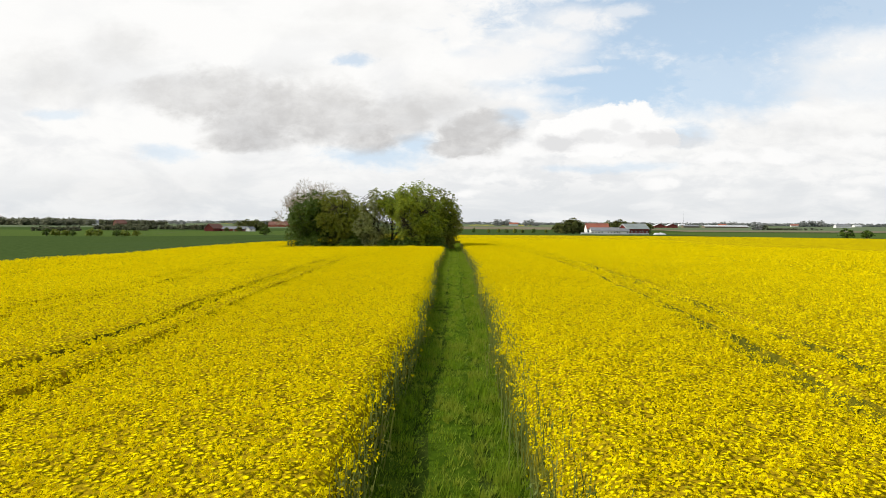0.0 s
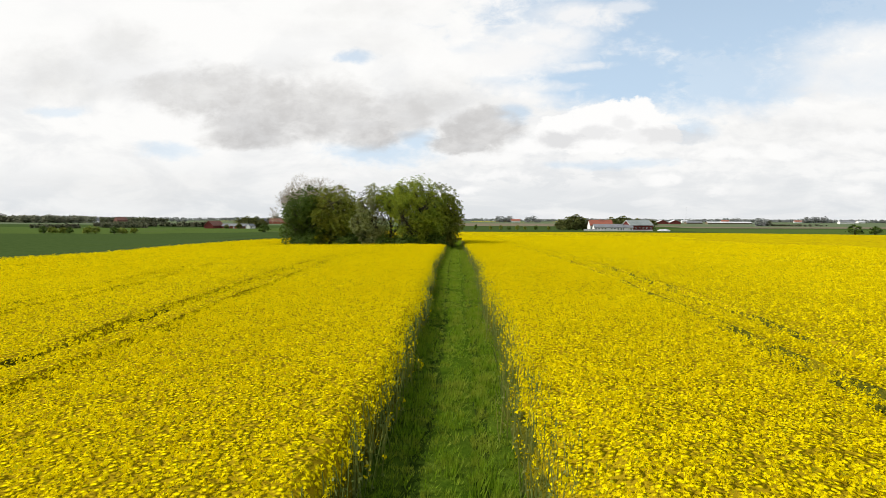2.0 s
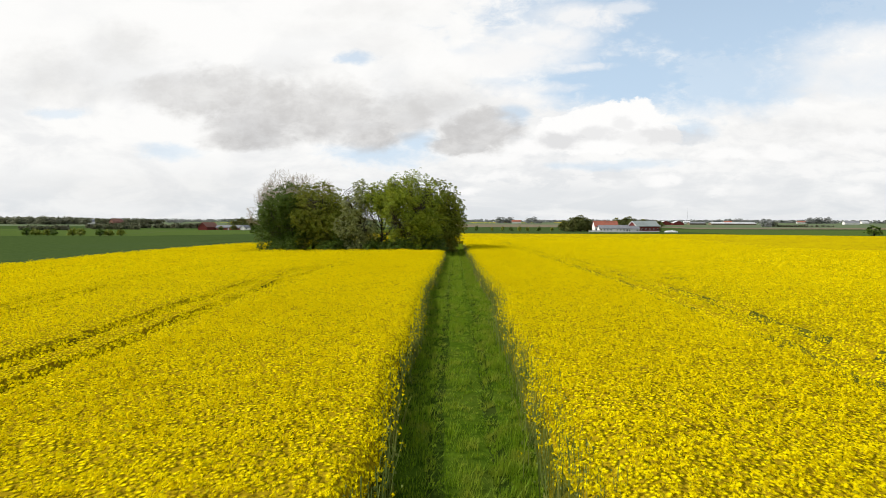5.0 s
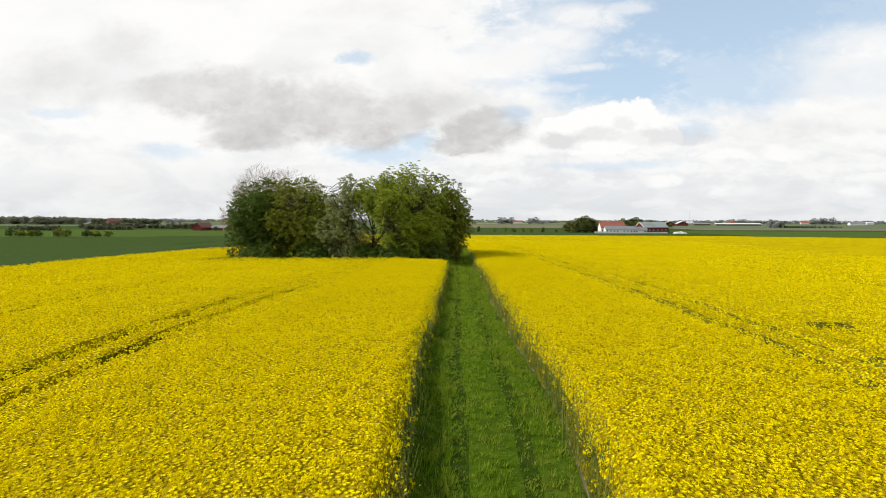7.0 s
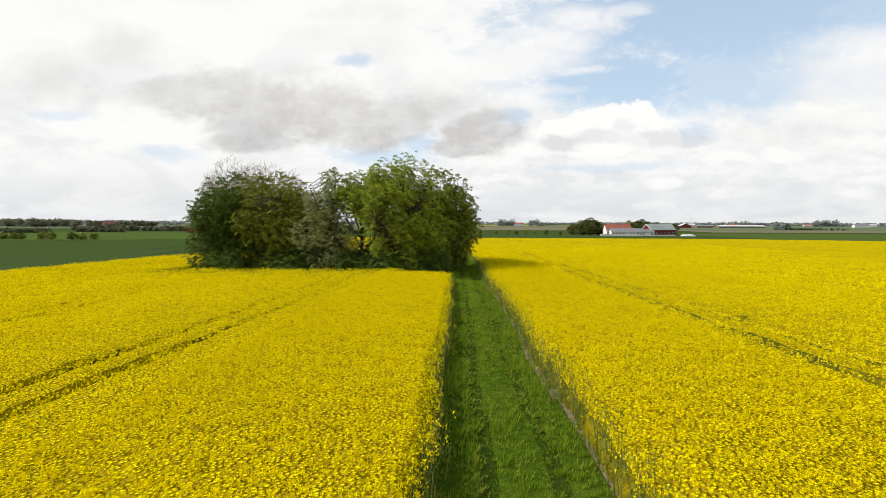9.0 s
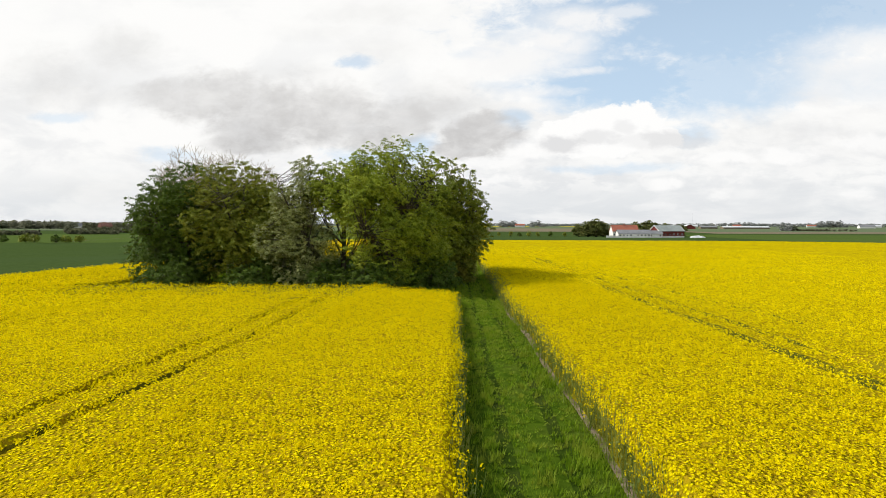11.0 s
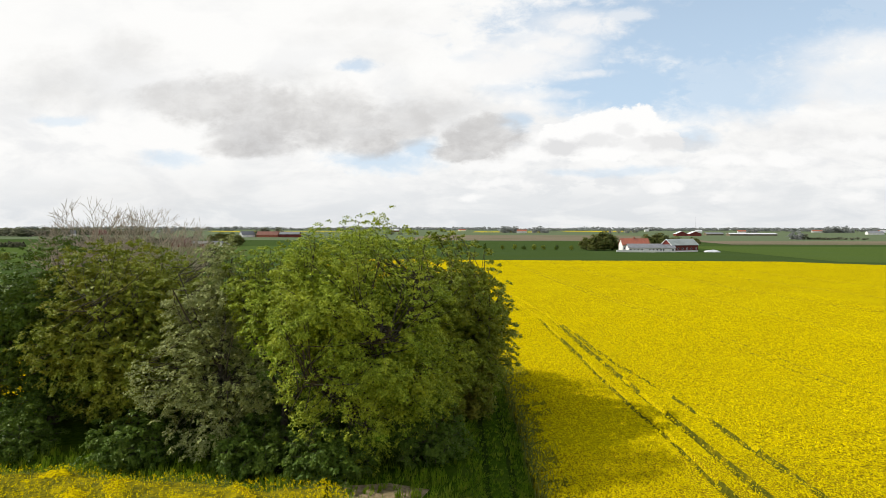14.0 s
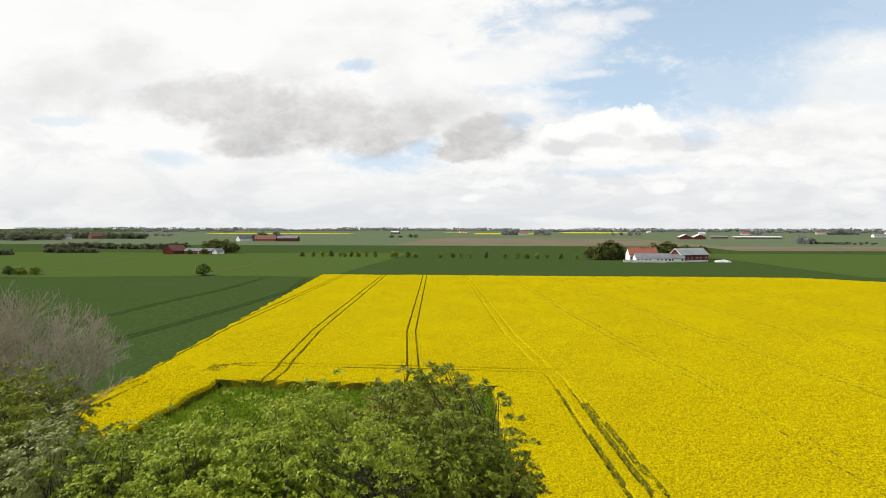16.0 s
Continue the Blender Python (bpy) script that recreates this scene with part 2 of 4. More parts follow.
sparse_crop = patchy("sparse_crop", (0.10, 0.098, 0.012), (0.26, 0.215, 0.008), (0.42, 0.335, 0.004), 4.5, 0.7, 0.9, 0.1)
stems = leafy("rape_stems", (0.10, 0.15, 0.03), (0.20, 0.245, 0.06), (0.25, 0.245, 0.05), 0.35)
wheat = patchy("wheat", (0.040, 0.066, 0.018), (0.056, 0.086, 0.024), (0.050, 0.078, 0.026), 1.2, 0.02, 0.6, 0.15)
wheat_light = patchy("light_wheat", (0.060, 0.096, 0.022), (0.078, 0.114, 0.027), (0.068, 0.103, 0.030), 1.0, 0.012, 0.6, 0.15)
# paler and greyer than the near wheat: distance haze painted into the colour
wheat_hazed = patchy("hazed_wheat", (0.105, 0.135, 0.070), (0.125, 0.155, 0.085), (0.12, 0.145, 0.09), 0.3, 0.006, 0.3, 0.15)
plough = patchy("ploughed_soil", (0.16, 0.135, 0.09), (0.20, 0.165, 0.115), (0.13, 0.125, 0.07), 0.4, 0.01, 0.5, 0.2)
far_rape = patchy("far_rapeseed", YEL, YEL2, (0.6, 0.45, 0.01), 0.4, 0.02, 0.3, 0.1)
turf = patchy("turf", (0.036, 0.070, 0.004), (0.065, 0.110, 0.007), (0.078, 0.11, 0.012), 3.0, 0.5, 0.9, 0.08)
soil = patchy("dry_soil", (0.17, 0.13, 0.085), (0.25, 0.20, 0.14), (0.10, 0.095, 0.04), 6.0, 1.2, 0.8, 0.05)
pale_soil = patchy("pale_dry_soil", (0.22, 0.165, 0.10), (0.31, 0.235, 0.145), (0.13, 0.12, 0.045), 5.0, 0.9, 0.8, 0.05)
rut_mat = patchy("worn_turf", (0.020, 0.038, 0.004), (0.035, 0.060, 0.006), (0.042, 0.058, 0.010), 4.0, 0.8, 0.8, 0.06)
blades = leafy("grass_blades", (0.095, 0.185, 0.006), (0.25, 0.365, 0.018), (0.30, 0.34, 0.035), 0.4, 0.6, 1.6)
bark = patchy("bark", (0.06, 0.05, 0.04), (0.11, 0.095, 0.075), (0.09, 0.10, 0.06), 8.0, 1.0, 0.9, 0.05)
grey_bark = patchy("grey_bark", (0.34, 0.29, 0.225), (0.45, 0.39, 0.31), (0.30, 0.25, 0.195), 8.0, 1.0, 0.6, 0.03)
track_mat = patchy("field_track", (0.09, 0.10, 0.05), (0.13, 0.12, 0.08), (0.05, 0.07, 0.03), 2.0, 0.3, 0.5, 0.05)


# ---- mesh helpers ----
def mesh_data(name, verts, faces, mats, index=None, smooth=False):
    """A mesh from arrays: verts (n, 3) and faces (m, k)."""
    verts, faces = np.asarray(verts, np.float32), np.asarray(faces, np.int32)
    me = bpy.data.meshes.new(name)
    count, k = faces.shape
    me.vertices.add(len(verts))
    me.vertices.foreach_set("co", verts.ravel())
    me.loops.add(count * k)
    me.loops.foreach_set("vertex_index", faces.ravel())
    me.polygons.add(count)
    me.polygons.foreach_set("loop_start", np.arange(0, count * k, k, dtype=np.int32))
    if index is not None:
        me.polygons.foreach_set("material_index", np.asarray(index, np.int32))
    me.polygons.foreach_set("use_smooth", np.full(count, smooth))
    for m in mats if isinstance(mats, (list, tuple)) else [mats]:
        me.materials.append(m)
    me.update(calc_edges=True)
    return me


def child(name, me, parent, label=""):
    ob = new(name, me)
    ob.parent = parent
    return tagged(ob, label) if label else ob


def part(name, bm, mat, parent, label=""):
    me = bpy.data.meshes.new(name)
    bm.to_mesh(me)
    bm.free()
    me.materials.append(mat)
    return child(name, me, parent, label)


def box(bm, x0, x1, y0, y1, z0, z1):
    c = [bm.verts.new((x, y, z)) for z in (z0, z1) for x, y in ((x0, y0), (x1, y0), (x1, y1), (x0, y1))]
    for f in ((3, 2, 1, 0), (4, 5, 6, 7), (0, 1, 5, 4), (1, 2, 6, 5), (2, 3, 7, 6), (3, 0, 4, 7)):
        bm.faces.new([c[i] for i in f])
    return bm


def wave(x, y, seed=0.0):
    """Smooth uneven ground between about -1 and 1."""
    return (np.sin(0.83 * x + 1.7 * np.sin(0.31 * y + seed) + seed) + np.sin(0.57 * y + 1.3 * np.sin(0.47 * x - seed)) + 0.7 * np.sin(2.1 * x + 1.9 * y + seed)
            + 0.6 * np.sin(2.9 * y - 1.3 * x + 2 * seed)) / 3.3


# ---- the lie of the land ----
def land(x, y):
    """Height of the ground: it falls gently away from the start, and towards the west beside the near fields."""
    x, y = np.asarray(x, float), np.asarray(y, float)
    fall = np.interp(y, (-500, -30, 30, 72, 115, 150, 185, 260, 370, 560, 700, 1500, 4500), (1.6, 1.3, 0.62, 0.0, -0.68, -1.05, -1.3, -2.1, -3.2, -3.6, -3.5, -1.0, 2.0))
    near = np.interp(x, (-56, -4), (-1, 0)) * np.interp(y, (95, 125, 150, 185), (0.85, 0.6, 0.3, 0.0))
    far = np.interp(x, (-300, -230, -140), (-1.6, -1.6, 0.0)) * np.interp(y, (200, 340, 420, 900), (0, 1, 1, 0))
    return fall + near + far


def shift(y):
    """Where the sprayer's main track runs."""
    return np.interp(y, (-30, 22, 30, 47, 58, 68, 79, 88, 99, 105, 110, 118, 128, 138, 152, 168, 186, 189, 218, 344, 420), (10.6, 11.1, 11.4, 11.6, 11.4, 11.1, 10.9, 10.5, 9.6, 9.1, 8.7, 8.3, 7.6, 6.6, 5.5, 4.2, 2.9, 2.2, -2.2, -15.1, -23.0))


def left_track(y):
    return np.interp(y, (-30, 20, 28, 35, 46, 58, 66, 73, 80, 90, 100, 106, 114, 121, 130), (0.5, -5.6, -6.7, -7.9, -9.5, -11.2, -12.2, -12.6, -12.9, -13.3, -13.7, -14.2, -14.8, -15.8, -16.8))


def lane(region, y):
    return left_track(y) if region == "left" else shift(y)


def path_left(y):
    return 2.95 - 0.0654 * y + np.interp(y, (14, 25, 38, 46, 55, 60, 71, 80, 90), (0.0, 0.2, 0.22, 0.05, 0.0, -0.35, -0.22, -0.15, 0.0)) + 0.08 * np.sin(0.55 * y) + 0.06 * np.sin(1.9 * y)


def path_right(y):
    return np.interp(y, (-14, 14, 25, 35, 47, 60, 66, 74, 83, 92, 104, 111, 117, 180), (5.6, 4.36, 3.95, 3.52, 2.85, 2.5, 2.12, 1.52, 0.9, 0.45, -0.25, -0.85, -1.3, -5.2)) + 0.07 * np.sin(0.43 * y + 1) + 0.05 * np.sin(2.3 * y)


def field_left(y):
    return np.interp(y, (-60, 70, 90, 115, 140, 152, 165, 178, 191, 237, 350, 370), (-49, -49.5, -51, -56, -56.5, -55, -51, -49.6, -52, -60.0, -79, -82)) + 0.3 * np.sin(0.7 * y)


def field_right(y):
    return np.interp(y, (-60, 100, 200, 290, 345, 376), (330, 320, 285, 205, 152, 116))


def ground_sheet():
    xs = np.concatenate([(-4600, -2500, -1400, -800, -500, -400), np.arange(-320, -60, 10), np.arange(-56, 0, 4), (0, 30, 70, 120, 200, 400, 800, 1400, 2500, 4600)])
    ys = np.unique(np.concatenate([(-900, -500, -300, -100, -60, -30), np.arange(0, 440, 10), (72, 115, 125, 185), np.arange(460, 720, 20), (800, 900, 1100, 1300, 1500, 2200, 3200, 4700)]).astype(float))
    X, Y = np.meshgrid(xs, ys)
    v = np.stack([X, Y, land(X, Y) - 0.02], -1).reshape(-1, 3)
    a = (np.arange(len(ys) - 1)[:, None] * len(xs) + np.arange(len(xs) - 1)).ravel()
    f = np.stack([a, a + 1, a + 1 + len(xs), a + len(xs)], -1)
    ob = new("ground", mesh_data("ground", v, f, wheat))
    return tagged(ob, "wide flat farmland under green winter wheat", "field", kind="structure")


def patch(name, x0, x1, y0, y1, mat, label, skew=0.0, lift=0.12, slope=0.0):
    """A field or strip laid over the ground; skew leans its sides, slope its far and near ends."""
    ys = np.linspace(y0, y1, max(2, int(abs(y1 - y0) / 15) + 2))
    cols = 41
    xs = np.linspace(0, 1, cols)
    v = []
    for y in ys:
        for s in xs:
            x = x0 + (x1 - x0) * s + skew * (y - y0)
            yy = y + slope * (x - x0)
            v.append((x, yy, float(land(x, yy)) + lift))
    a = (np.arange(len(ys) - 1)[:, None] * cols + np.arange(cols - 1)).ravel()
    f = np.stack([a, a + 1, a + 1 + cols, a + cols], -1)
    ob = new(name, mesh_data(name, v, f, mat))
    return tagged(ob, label, "field", kind="structure")


def ribbon(name, pts, width, mat, label, lift=0.1):
    """A narrow strip along a line on the ground."""
    pts = [Vector((p[0], p[1], 0)) for p in pts]
    fine_pts = []
    for a, b in zip(pts, pts[1:]):
        steps = max(1, int((b - a).length / 12))
        fine_pts += [a.lerp(b, i / steps) for i in range(steps)]
    fine_pts.append(pts[-1])
    v = []
    for i, p in enumerate(fine_pts):
        d = (fine_pts[min(i + 1, len(fine_pts) - 1)] - fine_pts[max(i - 1, 0)]).normalized()
        n = Vector((-d.y, d.x, 0)) * width / 2
        for q in (p - n, p + n):
            v.append((q.x, q.y, float(land(q.x, q.y)) + lift))
    f = [(2 * i, 2 * i + 1, 2 * i + 3, 2 * i + 2) for i in range(len(fine_pts) - 1)]
    ob = new(name, mesh_data(name, v, f, mat))
    return tagged(ob, label, "track", kind="structure")


ground_sheet()

# ---- rapeseed ----
GAUGE, SPACING = 0.82, 18.0
HOLES = [(14.2, 68.0, 1.5, 0.7), (26.5, 216.0, 2.6, 1.2), (11.9, 88.0, 0.9, 0.7), (-37.0, 186.5, 2.2, 0.7)]


def track_lines(y):
    """The wheel tracks' places across the field, in metres from the main track."""
    return {"right": [k * SPACING for k in range(0, 9)], "left": [0, np.interp(y, (20, 40, 78, 89, 121), (-7.2, -7.2, -11.3, -12.0, -16.5)), -26.0], "back": [k * SPACING for k in range(-3, 6)]}


def track_depth(x, y, region):
    """1 in a wheel track, 0 in the standing crop."""
    s = x - lane(region, y)
    d = np.full(np.shape(x), 9.0)
    for i, c in enumerate(track_lines(y).get(region, [])):
        faint = 0.0 if i == (3 if region == "back" else 0) else 0.17 if region == "right" else 0.06 if region == "back" else 0.13
        for side in (-GAUGE, GAUGE):
            d = np.minimum(d, np.abs(s - c - side) + faint)
    if region in ("right", "back"):
        third = np.abs(s - np.interp(y, (104, 117, 130, 141, 151, 170), (4.2, 3.7, 3.2, 2.9, 1.9, 1.4))) + np.interp(y, (104, 118, 130), (0.2, 0.12, 0.06)) + np.where((y > 104) & (y < 176), 0, 9)
        d = np.minimum(d, third)
    half = (np.interp(y, (95, 125), (0.29, 0.20)) if region == "right" else 0.15 if region == "back" else np.interp(y, (65, 100), (0.30, 0.17))) + 0.06 * wave(x * 0.3, y * 0.3, 3.0) + (0.07 * wave(x * 0.9, y * 1.6, 5.0) if region == "left" else 0.03 * wave(x, y * 1.3, 5.0))
    if region == "back":
        for side in (-GAUGE, GAUGE):
            e = np.abs(y - 188.2 - side + np.clip(-38 - x, 0, 12) * 0.5) + np.where((x > -46.5) & (x < 3.5), 0, 9)
            d = np.minimum(d, e)
    if region == "strip":
        for side in (-GAUGE, GAUGE):
            d = np.minimum(d, np.abs(x + 47.8 - side))
    if region == "left":
        d = d + np.clip((y - 113.5) * 0.06, 0, 9) + np.where(np.abs(s - GAUGE) < 0.6, 0.05, 0)
        for side in (-GAUGE, GAUGE):
            e = np.abs(y - 117.6 - side + 0.02 * (x + 30)) + np.where(x < -26, 0, 9)
            d = np.minimum(d, e)
    for hx, hy, rx, ry in HOLES:
        e = np.hypot((x - hx) / rx, (y - hy) / ry)
        d = np.where(e < 1, np.minimum(d, 0.26 * e + 0.10 * (1 + wave(x * 2.3, y * 2.9, 7.0))), d)
    return np.clip((half - d) / 0.10 + 0.5, 0, 1)


def crop_limits(region, y):
    if region == "right":
        return path_right(y), field_right(y)
    if region == "left":
        return field_left(y), path_left(y)
    if region == "strip":
        return field_left(y), np.full(np.shape(y), -38.7) + 0.25 * np.sin(0.9 * y)
    return field_left(y), field_right(y)


def left_end(x):
    return np.where(x < -38.7, 131.0, 122.8 - 0.06 * (x + 20) - np.clip((x + 12) * 0.75, 0, 5.4) + 0.25 * np.sin(0.9 * x))


def crop_edge(x, y, region):
    """Metres from the crop's nearest open edge, negative outside."""
    a, b = crop_limits(region, y)
    e = np.minimum(x - a, b - x)
    if region == "left":
        e = np.minimum(e, left_end(x) - y)
    if region == "back":
        inside = (x > -38.7) & (x < path_right(y) - 0.2)
        e = np.where(inside, np.minimum(e, y - 179.6 + 0.2 * np.sin(0.8 * x)), e)
        e = np.minimum(e, 368.6 + 0.02 * x - y)
    return e


REGIONS = {"left": (-12, 124.6), "right": (-12, 179.4), "strip": (124.4, 179.4), "back": (179.4, 374)}


def crop_height(x, y, region):
    e = crop_edge(x, y, region)
    h = 1.13 + 0.075 * wave(x * 1.1, y * 1.1, 1.0) + 0.05 * wave(x * 0.2, y * 0.2, 5.0)
    main = np.abs(x - lane(region, y)) < 7
    h = h - np.where(main | (region in ("left", "strip")), 0.42, 0.37) * track_depth(x, y, region)
    h = h - 0.32 * sparse(x, y, region)
    soft = 0.95 if region == "right" else 0.45
    return np.where(e > 0, h * np.clip(0.3 + e / soft, 0, 1), -0.3)


def sparse(x, y, region):
    """0 in the full crop, towards 1 where it stands thin: at the far end of the left field and beside the path below the trees."""
    if region == "left":
        near = np.clip(1 - (left_end(x) - y) / 13.0, 0, 1) * np.clip((-6.0 - x) / 6, 0.25, 1)
    elif region == "right":
        near = 1.25 * np.clip(1.25 - (x - path_right(y)) / 2.0, 0, 1) * np.clip((y - 119) / 5, 0, 1) * np.clip((154 - y) / 6, 0, 1)
    else:
        return np.zeros(np.shape(x))
    return np.clip(near * (0.85 + 0.9 * wave(x * 1.3, y * 1.5, 9.0) + 0.5 * wave(x * 3.7, y * 4.1, 3.0)), 0, 1)


def dense_crop(x, y, region):
    """1 beside the path, where every blossom head is built, 0 far out in the fields."""
    if region not in ("left", "right"):
        return np.zeros(np.shape(x))
    d = path_left(y) - x if region == "left" else x - path_right(y)
    return np.clip((18 + 5 * wave(x * 0.25, y * 0.25, 6.0) + 4 * wave(x * 1.7, y * 1.7, 3.0) - d) / 2.5, 0, 1) * (y < 128)


def canopy(region):
    y0, y1 = REGIONS[region]
    marks = {"left": [117.7 - GAUGE, 117.7 + GAUGE], "right": [], "strip": [], "back": [188.2 - GAUGE, 188.2 + GAUGE]}[region]
    ys = np.arange(y0, y1 + 0.01, 1.1 if region != "back" else 2.0)
    ends = {"left": np.arange(108.0, 124.7, 0.3), "back": np.arange(179.4, 181.4, 0.3)}.get(region, np.zeros(0))
    ys = np.unique(np.round(np.concatenate([ys, ends, *[np.arange(m - 0.6, m + 0.61, 0.15) for m in marks], [y1]]), 2))
    lines = track_lines(60).get(region, [])
    fine_s = [np.array([-1.3, -1.12, -0.98, -0.8, -0.62, -0.48, -0.3, 0.0, 0.3, 0.48, 0.62, 0.8, 0.98, 1.12, 1.3]) + c for c in lines[:9]] + ([np.arange(-17.5, -6.0, 0.22)] if region == "left" else []) + ([np.arange(1.9, 3.1, 0.14), np.arange(3.2, 6.6, 0.24)] if region in ("right", "back") else [])
    reach = {"left": (-52, 22), "right": (-14, 320), "strip": (-65, -38), "back": (-70, 330)}[region]
    base = np.concatenate([np.arange(reach[0], min(40, reach[1]), 1.2), np.arange(40, reach[1], 4.0)]) if reach[1] > 60 else np.arange(*reach, 1.0)
    if region == "strip":
        fine_s = [np.arange(-60, -44, 0.2)]
    ss = np.unique(np.round(np.concatenate([base, *fine_s]), 2))
    S, Y = np.meshgrid(ss, ys)
    X = S + lane(region, Y) if region != "strip" else S
    a, b = crop_limits(region, Y)
    n = S.shape[1]
    # the outermost columns follow the edges closely
    X = np.clip(X, a - 0.02 + 0.0005 * np.arange(n), b + 0.02 - 0.0005 * np.arange(n)[::-1])
    near_a, near_b = (np.arange(n) < 4), (np.arange(n) >= n - 4)
    X = np.where(near_a, a + 0.14 * np.arange(n), X)
    X = np.where(near_b, b - 0.14 * np.arange(n)[::-1], X)
    X = np.sort(X, axis=1)
    dense = dense_crop(X, Y, region)
    H = crop_height(X, Y, region) - 0.08 - 0.05 * dense
    Z = land(X, Y) + H
    v = np.stack([X, Y, Z], -1).reshape(-1, 3)
    q = (np.arange(len(ys) - 1)[:, None] * n + np.arange(n - 1)).ravel()
    f = np.stack([q, q + 1, q + 1 + n, q + n], -1)
    hq, eq = H.ravel()[f], v[f]
    keep = (hq.max(1) > 0) & (np.ptp(eq[:, :, 0], axis=1) > 0.002)
    f, hq = f[keep], hq[keep]
    mid = v[f].mean(1)
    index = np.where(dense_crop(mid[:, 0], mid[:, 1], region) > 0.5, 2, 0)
    main = np.abs(mid[:, 0] - lane(region, mid[:, 1])) < 7
    deep = track_depth(v[:, 0], v[:, 1], region)[f]
    deep = deep.mean(1) * 1.15 if region == "left" else 0.65 * deep.max(1) + 0.5 * deep.mean(1)
    trodden = (deep > 0.6) & main & (region != "back")
    index[sparse(mid[:, 0], mid[:, 1], region) > 0.45] = 4
    if region == "left":
        grown = wave(mid[:, 0] * 0.9, mid[:, 1] * 0.5, 8.0) > np.interp(mid[:, 1], (60, 95), (0.6, -0.15))
        index[trodden & grown] = 4
        trodden = trodden & ~grown
    index[(deep > 0.6) & ~main] = 3
    index[trodden | (hq.min(1) < 0.45)] = 1
    return v, f, index


def flower_heads(region, band, ys, per_m2, size, k=3, seed=1):
    """Plumes of blossom on the stems within a band beside the path (or a stretch across): a bunch of petals round each stem's top."""
    r = np.random.default_rng(seed)
    n = int((band[1] - band[0]) * (ys[1] - ys[0]) * per_m2)
    x, y = r.uniform(*band, n) + r.normal(0, 0.8, n) * (band[0] > 1), r.uniform(*ys, n)
    x, y = (x, y) if ys[1] > 150 else (x, y - np.abs(r.normal(0, 4, n)) * (r.random(n) < 0.3))
    if region == "back":
        keep = r.random(n) < (ys[1] - y) / (ys[1] - ys[0])
        x, y, n = x[keep], y[keep], int(keep.sum())
    if region == "right" and ys[0] > 100:
        keep = r.random(n) < np.clip((band[1] - x) / (0.5 * (band[1] - band[0])), 0, 1)
        x, y, n = x[keep], y[keep], int(keep.sum())
    x = band_x(region, x, y)
    tuft = wave(x * 7.0, y * 7.0, 1.5) + 0.6 * wave(x * 13.0, y * 13.0, 2.5)
    thin = 0.9 * np.minimum(tuft, 0.3) + wave(x * 0.7, y * 0.7, 2.0) + 0.9 * wave(x * 3.1, y * 3.3, 4.0) + r.normal(0, 0.5, n)
    if region == "right":
        gap_to = x - path_right(y)
        thin = thin - 3.6 * np.clip(1 - gap_to / 0.8, 0, 1) * r.random(n) ** 0.5
    thin = thin - 2.9 * sparse(x, y, region) * r.random(n) ** 0.5
    if region == "left":
        thin = thin - 2.6 * np.clip(1 - (left_end(x) - y) / 3.0, 0, 1) * r.random(n) ** 0.7
    inside = track_depth(x, y, region) * (0.9 if region == "left" else 1.0)
    ok = (thin > -1.9) & (crop_edge(x, y, region) > 0.02) & (inside < r.uniform(0.2, 1.12 if region == "right" else 1.15, n))
    x, y, inside, tuft = x[ok], y[ok], inside[ok], tuft[ok]
    n = len(x)
    edge = np.clip(crop_edge(x, y, region) / (0.9 if region == "right" else 0.5), 0, 1)
    top = land(x, y) + 1.16 + 0.075 * wave(x * 1.1, y * 1.1, 1.0) + 0.05 * wave(x * 0.2, y * 0.2, 5.0)
    z = top + 0.115 * tuft + r.normal(0, 0.05, n) - (1 - edge) * r.random(n) * 0.75 - inside * r.uniform(0.1, 0.35, n)
    return petals_at(np.stack([x, y, z], -1), size, r, k)


def band_x(region, d, y):
    """Metres from the path's edge become a place; on the other fields they are a place already."""
    return path_left(y) - d if region == "left" else path_right(y) + d if region == "right" else d


def petals_at(c, size, r, k=3, tall=1.0):
    """Rounded heads of blossom: petals set over a small upright dome round each point."""
    n = len(c)
    c = np.repeat(c, k, axis=0)
    s = size * np.repeat(r.uniform(0.75, 1.3, n), k)
    d = r.normal(0, 1, (n * k, 3))
    d /= np.linalg.norm(d, axis=1, keepdims=True)
    d *= r.uniform(0.55, 1.05, (n * k, 1))
    c = c + d * s[:, None] * np.array((1.35, 1.35, 1.7 * tall))
    nrm = d + r.normal(0, 0.3, c.shape) + np.array((-0.05, 0, 0.45))
    return leaf_tris(c, nrm, s * r.uniform(0.62, 1.0, len(c)), r)


def leaf_tris(c, nrm, a, r):
    nrm = nrm / np.linalg.norm(nrm, axis=1, keepdims=True)
    t = np.cross(nrm, r.normal(0, 1, c.shape))
    t /= np.linalg.norm(t, axis=1, keepdims=True) + 1e-9
    u = np.cross(nrm, t)
    a = a[:, None]
    v = np.stack([c + t * a, c - t * a * 0.55 + u * a * 0.85, c - t * a * 0.55 - u * a * 0.85], 1).reshape(-1, 3)
    return v, np.arange(len(v)).reshape(-1, 3)


def leaf_quads(c, nrm, a, b, r):
    nrm = nrm / np.linalg.norm(nrm, axis=1, keepdims=True)
    t = np.cross(nrm, r.normal(0, 1, c.shape))
    t /= np.linalg.norm(t, axis=1, keepdims=True) + 1e-9
    u = np.cross(nrm, t)
    a, b = a[:, None], b[:, None]
    v = np.stack([c - t * a, c - u * b, c + t * a, c + u * b], 1).reshape(-1, 3)
    return v, np.arange(len(v)).reshape(-1, 4)


